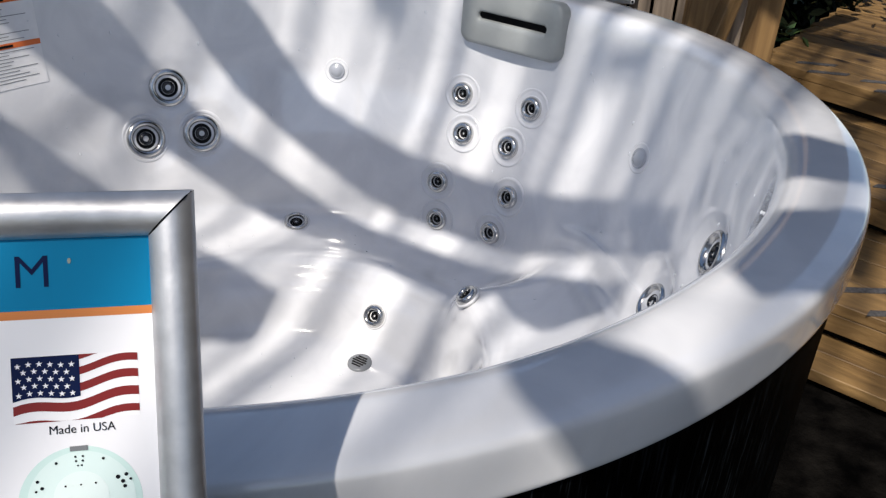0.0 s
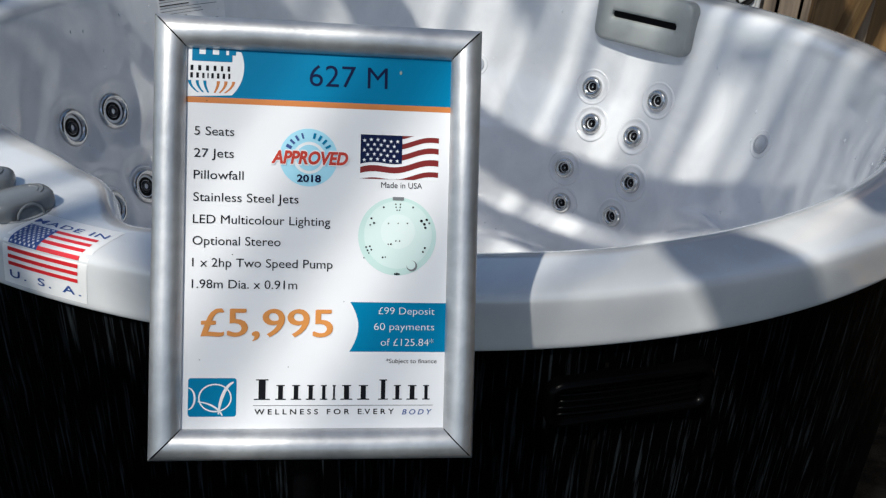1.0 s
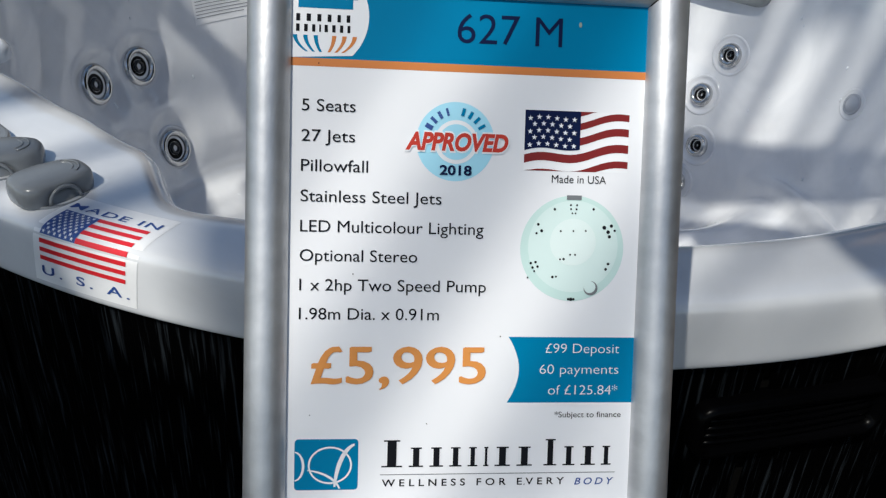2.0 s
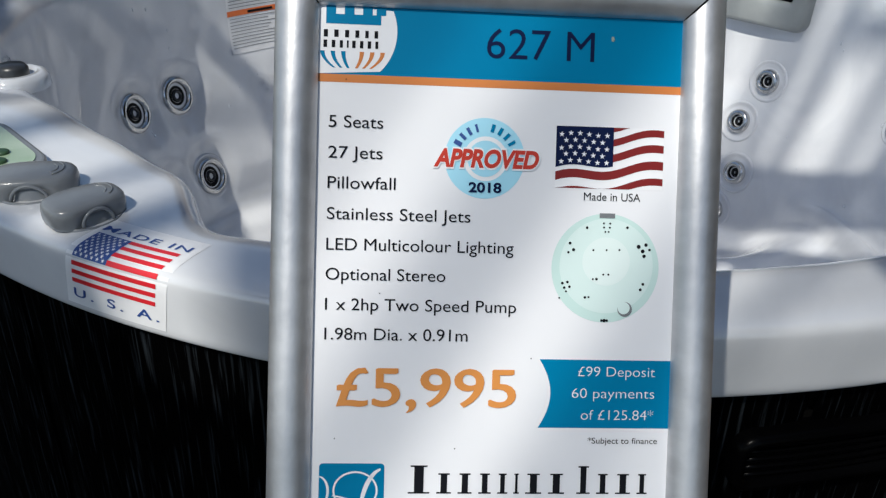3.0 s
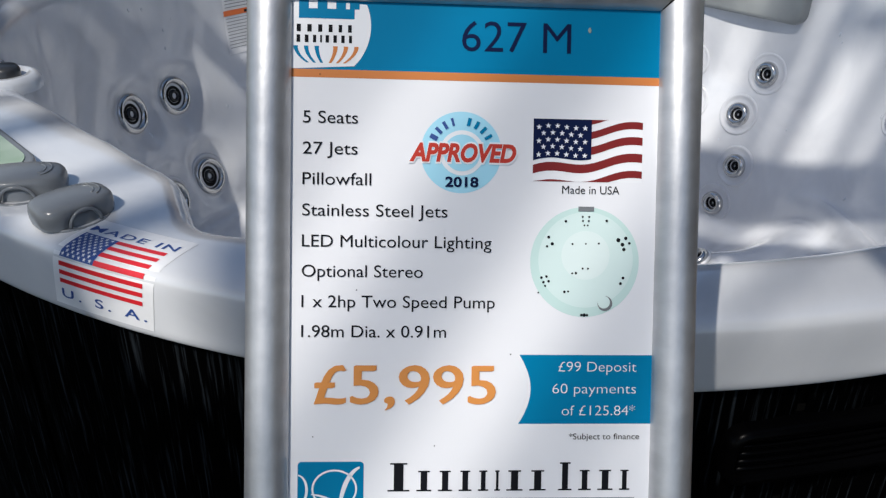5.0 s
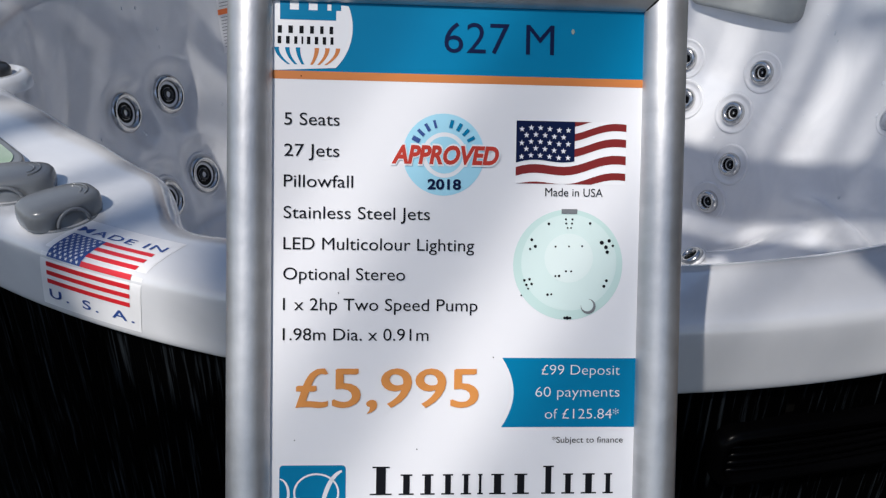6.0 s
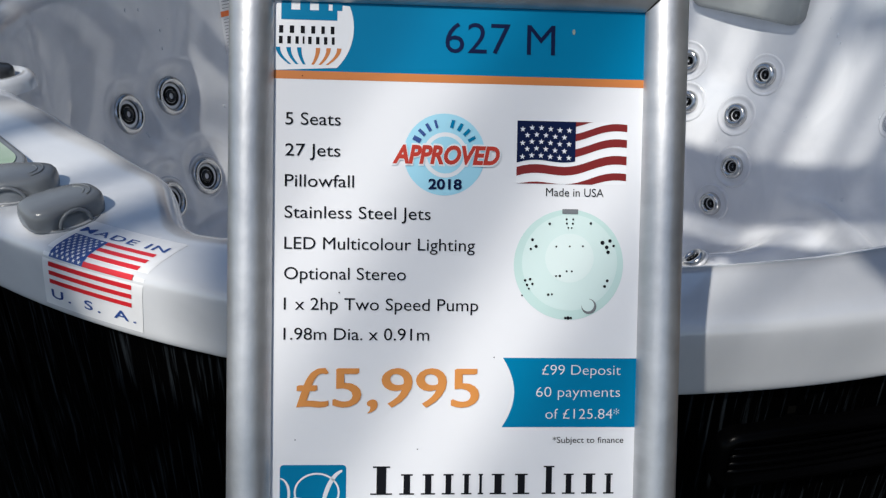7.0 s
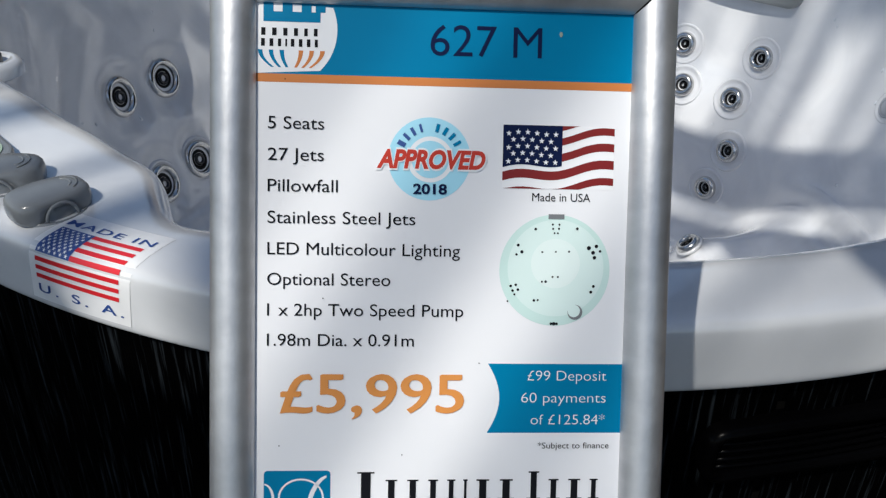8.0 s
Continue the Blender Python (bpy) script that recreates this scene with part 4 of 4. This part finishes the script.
def build_socket():
    s = thing("power_socket", "grey outdoor power socket with blue flap and switch", "socket", TURNED @ pose(1.205, FY - 0.055, 0.765, 0, 1, 0))
    part("housing", box(0.215, 0.085, 0.155, 0.008, 3), SOCKETGREY, s)
    part("socket_face", box(0.085, 0.012, 0.125, 0.004, 2, at=(-0.052, -0.046, 0.0)), SOCKETGREY, s)
    part("switch_face", box(0.085, 0.012, 0.125, 0.004, 2, at=(0.048, -0.046, 0.0)), SOCKETGREY, s)
    f = part("flap", lathe([(0.040, 0.0), (0.040, 0.012), (0.036, 0.018), (0.02, 0.021), (0.0, 0.021)], 36), SOCKETBLUE, s, "blue plastic socket flap", smooth=True, m=pose(-0.082, -0.072, 0.026, 48, -14, -10))
    part("flap_hinge", box(0.05, 0.02, 0.014, 0.003, 2, at=(-0.07, -0.058, 0.06)), SOCKETBLUE, s)
    part("socket_well", lathe([(0.04, 0.0), (0.04, 0.016), (0.034, 0.018), (0.032, 0.004), (0.0, 0.004)], 32), SOCKETGREY, s, smooth=True, m=pose(-0.052, -0.050, -0.012, 90, 0, 0))
    d = part("dial", lathe([(0.034, 0.0), (0.033, 0.010), (0.028, 0.014), (0.0, 0.014)], 36), material("dial_black", (0.03, 0.03, 0.032), 0.4), s, "black rotary switch dial", smooth=True, m=pose(0.048, -0.052, -0.005, 90, 0, 0))
    part("grip", box(0.056, 0.018, 0.014, 0.004, 2, at=(0, 0, 0.018)), SOCKETGREY, d, m=pose(0, 0, 0, 0, 0, 40))
    for x in (-0.098, 0.098):
        for z in (-0.066, 0.066):
            part("screw", lathe([(0.004, 0.0), (0.004, 0.002), (0.0, 0.003)], 12), BLACK, s, m=pose(x, -0.0425, z, 90, 0, 0))


build_socket()


def timber(name, label, a, b, w, d, turn=0.0, cap=0.006):
    """A squared post or brace from a to b."""
    a, b = Vector(a), Vector(b)
    L = (b - a).length
    t = thing(name, label, name.split("_")[-1])
    q = (b - a).to_track_quat("Z", "Y").to_matrix().to_4x4()
    part("timber", box(w, d, L, cap, 2, at=(0, 0, L / 2)), POSTWOOD, t)
    t.matrix_basis = Matrix.Translation(a) @ q @ pose(0, 0, 0, 0, 0, turn)
    return t


timber("corner_post", "short squared softwood fence post", (1.535, 1.36, 0), (1.535, 1.36, 0.885), 0.115, 0.10, -14)
timber("diagonal_brace", "sloping softwood brace beside the fence post", (1.428, 1.285, 0.02), (1.78, 1.285, 1.60), 0.085, 0.05)
timber("tall_post", "tall shaded softwood post behind the brace", (1.86, 1.56, 0), (1.86, 1.56, 2.3), 0.16, 0.12, -15)
timber("cross_rail", "short softwood rail fixed behind the brace", (1.80, 1.50, 0.93), (2.6, 1.95, 0.98), 0.09, 0.05)


def leaf_cloud(name, label, centre, size, count, leaf, mat, seed, kind="stuff"):
    rnd = random.Random(seed)
    verts, faces = [], []
    for _ in range(count):
        p = Vector(centre) + Vector((rnd.gauss(0, 0.45) * size[0], rnd.gauss(0, 0.45) * size[1], rnd.gauss(0, 0.45) * size[2]))
        p.z = max(p.z, 0.03)
        e = Euler((rnd.uniform(-1.2, 1.2), rnd.uniform(-1.2, 1.2), rnd.uniform(0, 6.28)))
        s = leaf * rnd.uniform(0.6, 1.3)
        k = len(verts)
        for x, y, z in ((0, -1, 0), (0.42, -0.2, 0.12), (0.3, 0.5, 0.1), (0, 1, -0.05), (-0.3, 0.5, 0.1), (-0.42, -0.2, 0.12)):
            verts.append(p + e.to_matrix() @ Vector((x * s, y * s, z * s)))
        faces += [(k, k + 1, k + 2, k + 3), (k, k + 3, k + 4, k + 5)]
    me = bpy.data.meshes.new(name)
    me.from_pydata([tuple(v) for v in verts], [], faces)
    me.materials.append(mat)
    return tagged(new(name, me), label, "shrub", kind=kind)


# first cloud: unseen leaves, added to blotch the sun on the left rim
leaf_cloud("dapple_leaves", "unseen loose leaves added above the battens to dapple the rim", (-2.62, -4.02, 6.1), (0.30, 0.36, 0.05), 26, 0.038, FOLIAGE, 15)
leaf_cloud("ivy_leaves", "few green leaves in deep shade beside the walkway", (2.22, 2.02, 0.55), (0.16, 0.16, 0.45), 130, 0.030, FOLIAGE, 8)
leaf_cloud("hedge_leaves", "evergreen hedge leaves with deep shade put into their near-black colour", (2.75, 3.0, 0.9), (0.75, 0.75, 1.1), 5000, 0.05, SHADELEAF, 9)
# height raised to block sky light from the wall and deck
hedge = part("hedge_mass", box(8.0, 0.5, 6.4, 0.1, 2, at=(3.1, 0.35, 3.2)), SHADELEAF, m=pose(2.15, 2.1, 0, 0, 0, 42))
tagged(hedge, "hedge mass closing the view, coloured near-black for shade, raised to block sky", "backdrop", kind="structure")
# unseen tall mass, added to cut sky light on the rim and left wall
unseen_hedge = part("hedge_mass", box(9.0, 0.5, 9.0, 0.1, 2, at=(0, 0, 4.5)), SHADELEAF, m=pose(5.6, -2.0, 0, 0, 0, 70))
tagged(unseen_hedge, "unseen hedge mass added beside the steps to block sky light", "backdrop", kind="structure")

# ======== unseen pergola, added to throw the barred shade ===
pergola = thing("pergola", "unseen pergola of boards and thin battens, added to cast the shade", "pergola")
PZ = 2.6        # boards
HZ = 6.0        # battens, set high so their shadow edges come out soft


# unseen shade casters, shaped back along the sun from shadow outlines, corner by corner
SHADE_OUTLINES = [
    [(-0.80, -0.05), (-0.75, -0.32), (-0.67, -0.57), (-0.51, -0.74), (-0.38, -0.86), (-0.21, -1.03), (-0.03, -1.22), (0.04, -1.36),
     (-0.01, -1.45), (-0.10, -1.34), (-0.20, -1.24), (-0.44, -1.02), (-0.64, -0.83), (-0.78, -0.65), (-0.87, -0.52), (-0.92, -0.34), (-0.95, -0.05)],
    [(-1.12, -0.10), (-1.09, -0.41), (-1.04, -0.53), (-0.97, -0.64), (-0.84, -0.77), (-0.69, -0.93), (-0.49, -1.11), (-0.30, -1.28),
     (-0.42, -1.42), (-0.75, -1.03), (-1.01, -0.79), (-1.09, -0.72), (-1.19, -0.63), (-1.27, -0.57), (-1.50, -0.30)],
    [(-2.40, -0.30), (-1.61, -0.55), (-1.53, -0.70), (-1.545, -0.90), (-1.575, -1.12), (-1.50, -1.32), (-2.40, -1.45)],
    [(-1.59, -0.56), (-1.40, -0.76), (-1.32, -0.83), (-0.95, -1.20), (-1.05, -1.32), (-1.40, -1.32), (-1.46, -1.12), (-1.43, -0.95), (-1.41, -0.83), (-1.47, -0.78), (-1.525, -0.70)],
    [(-2.20, -1.55), (-1.46, -1.74), (-1.24, -1.94), (-1.158, -2.01), (-1.132, -2.05), (-1.130, -2.20), (-2.20, -2.20)],
    [(-0.138, -1.850), (-0.013, -1.730), (0.115, -1.742), (-0.010, -1.910), (-0.136, -1.902)],
    [(0.146, -1.468), (0.230, -1.560), (0.170, -1.654), (0.064, -1.616)],
    [(-0.424, -1.984), (-0.351, -1.969), (-0.302, -2.005), (-0.272, -2.045), (-0.258, -2.09), (-0.380, -2.160), (-0.402, -2.10), (-0.430, -2.020)],
]
# more added shade casters, laid over the others
SHADE_OUTLINES_OVER = [
    [(-0.98, -2.40), (-1.0, -2.22), (-1.13, -2.15), (-1.5, -1.98), (-2.2, -1.9), (-2.6, -2.3), (-2.0, -3.0), (-1.0, -2.75)],
    [(0.66, -0.10), (0.76, -0.12), (0.81, 0.06), (0.72, 0.10)],
    [(0.98, 0.24), (1.10, 0.12), (1.33, 0.50), (1.20, 0.62)],
    [(1.50, 0.58), (1.42, 0.44), (1.69, 0.12), (1.84, 0.02), (1.90, 0.24), (1.78, 0.31)],
    [(-0.418, -1.300), (-0.268, -1.370), (-0.186, -1.420), (-0.125, -1.502), (-0.276, -1.555), (-0.350, -1.565), (-0.395, -1.487)],
]


def build_pergola():
    for o in SHADE_OUTLINES:
        part("roof_board", slab(o, PZ - 0.015, PZ + 0.015), POSTWOOD, pergola)
    for o in SHADE_OUTLINES_OVER:
        part("roof_board", slab(o, PZ + 0.025, PZ + 0.055), POSTWOOD, pergola)
    ang = radians(47)
    SDv = Vector((math.cos(ang), math.sin(ang), 0))
    SNv = Vector((-math.sin(ang), math.cos(ang), 0))
    made = []
    for w in (0.016, 0.026, 0.036, 0.048):
        me = finish(box(5.4, w, 0.012), "batten", False)
        me.materials.append(POSTWOOD)
        made.append(me)
    rnd = random.Random(3)
    m = Matrix((SDv, SNv, Vector((0, 0, 1)))).transposed().to_4x4()
    off = -2.3
    while off < 1.9:
        m.translation = Vector((-1.5, -3.6, HZ)) + SNv * off
        ob = new("batten", rnd.choice(made))
        ob.parent = pergola
        ob.matrix_basis = m @ pose(0, 0, 0, 0, 0, rnd.uniform(-1.2, 1.2))
        off += rnd.choice((0.07, 0.09, 0.11, 0.15))
    # unseen slats added up high to shade spots on wall, lip and deck
    for o in ([(-1.79, -2.64), (-1.70, -2.665), (-1.73, -2.775), (-1.825, -2.73)], [(-1.31, -3.11), (-1.23, -3.20), (-1.255, -3.29), (-1.34, -3.20)]):
        part("slat", slab(o, HZ + 0.04, HZ + 0.055), POSTWOOD, pergola)
    part("slat", slab([(-2.40, -4.275), (-2.21, -4.325), (-2.24, -4.43), (-2.38, -4.47)], HZ + 0.04, HZ + 0.055), POSTWOOD, pergola)
    for k, (w, ln) in enumerate(((0.07, 0.9), (0.10, 1.1), (0.08, 1.1), (0.11, 1.0), (0.07, 0.8))):
        m.translation = Vector((-0.35, -3.15, HZ + 0.02)) + SNv * (k - 2) * 0.21 + SDv * (0.05 * (k % 2))
        part("slat", box(ln, w, 0.012), POSTWOOD, pergola, m=m.copy())
    for k, (w, ln) in enumerate(((0.055, 0.42), (0.04, 0.5), (0.05, 0.5), (0.035, 0.36))):
        m.translation = Vector((-1.235, -3.52, HZ + 0.02)) + SNv * (k - 1.5) * 0.085 + SDv * (0.04 * (k % 2))
        part("slat", box(ln, w, 0.012), POSTWOOD, pergola, m=m.copy())
    for x, y in ((-3.0, -4.4), (3.0, -4.4), (-3.2, 0.6), (3.4, -0.6)):
        part("pergola_post", box(0.1, 0.1, HZ, 0.004, 1, at=(x, y, HZ / 2)), POSTWOOD, pergola)
    for a, b in (((-3.0, -4.4), (3.0, -4.4)), ((-3.2, 0.6), (3.4, -0.6)), ((-3.0, -4.4), (-3.2, 0.6)), ((3.0, -4.4), (3.4, -0.6))):
        part("bearer", arc_path([Vector((*a, PZ - 0.06)), Vector((*b, PZ - 0.06))], 0.045, 4), POSTWOOD, pergola)


build_pergola()
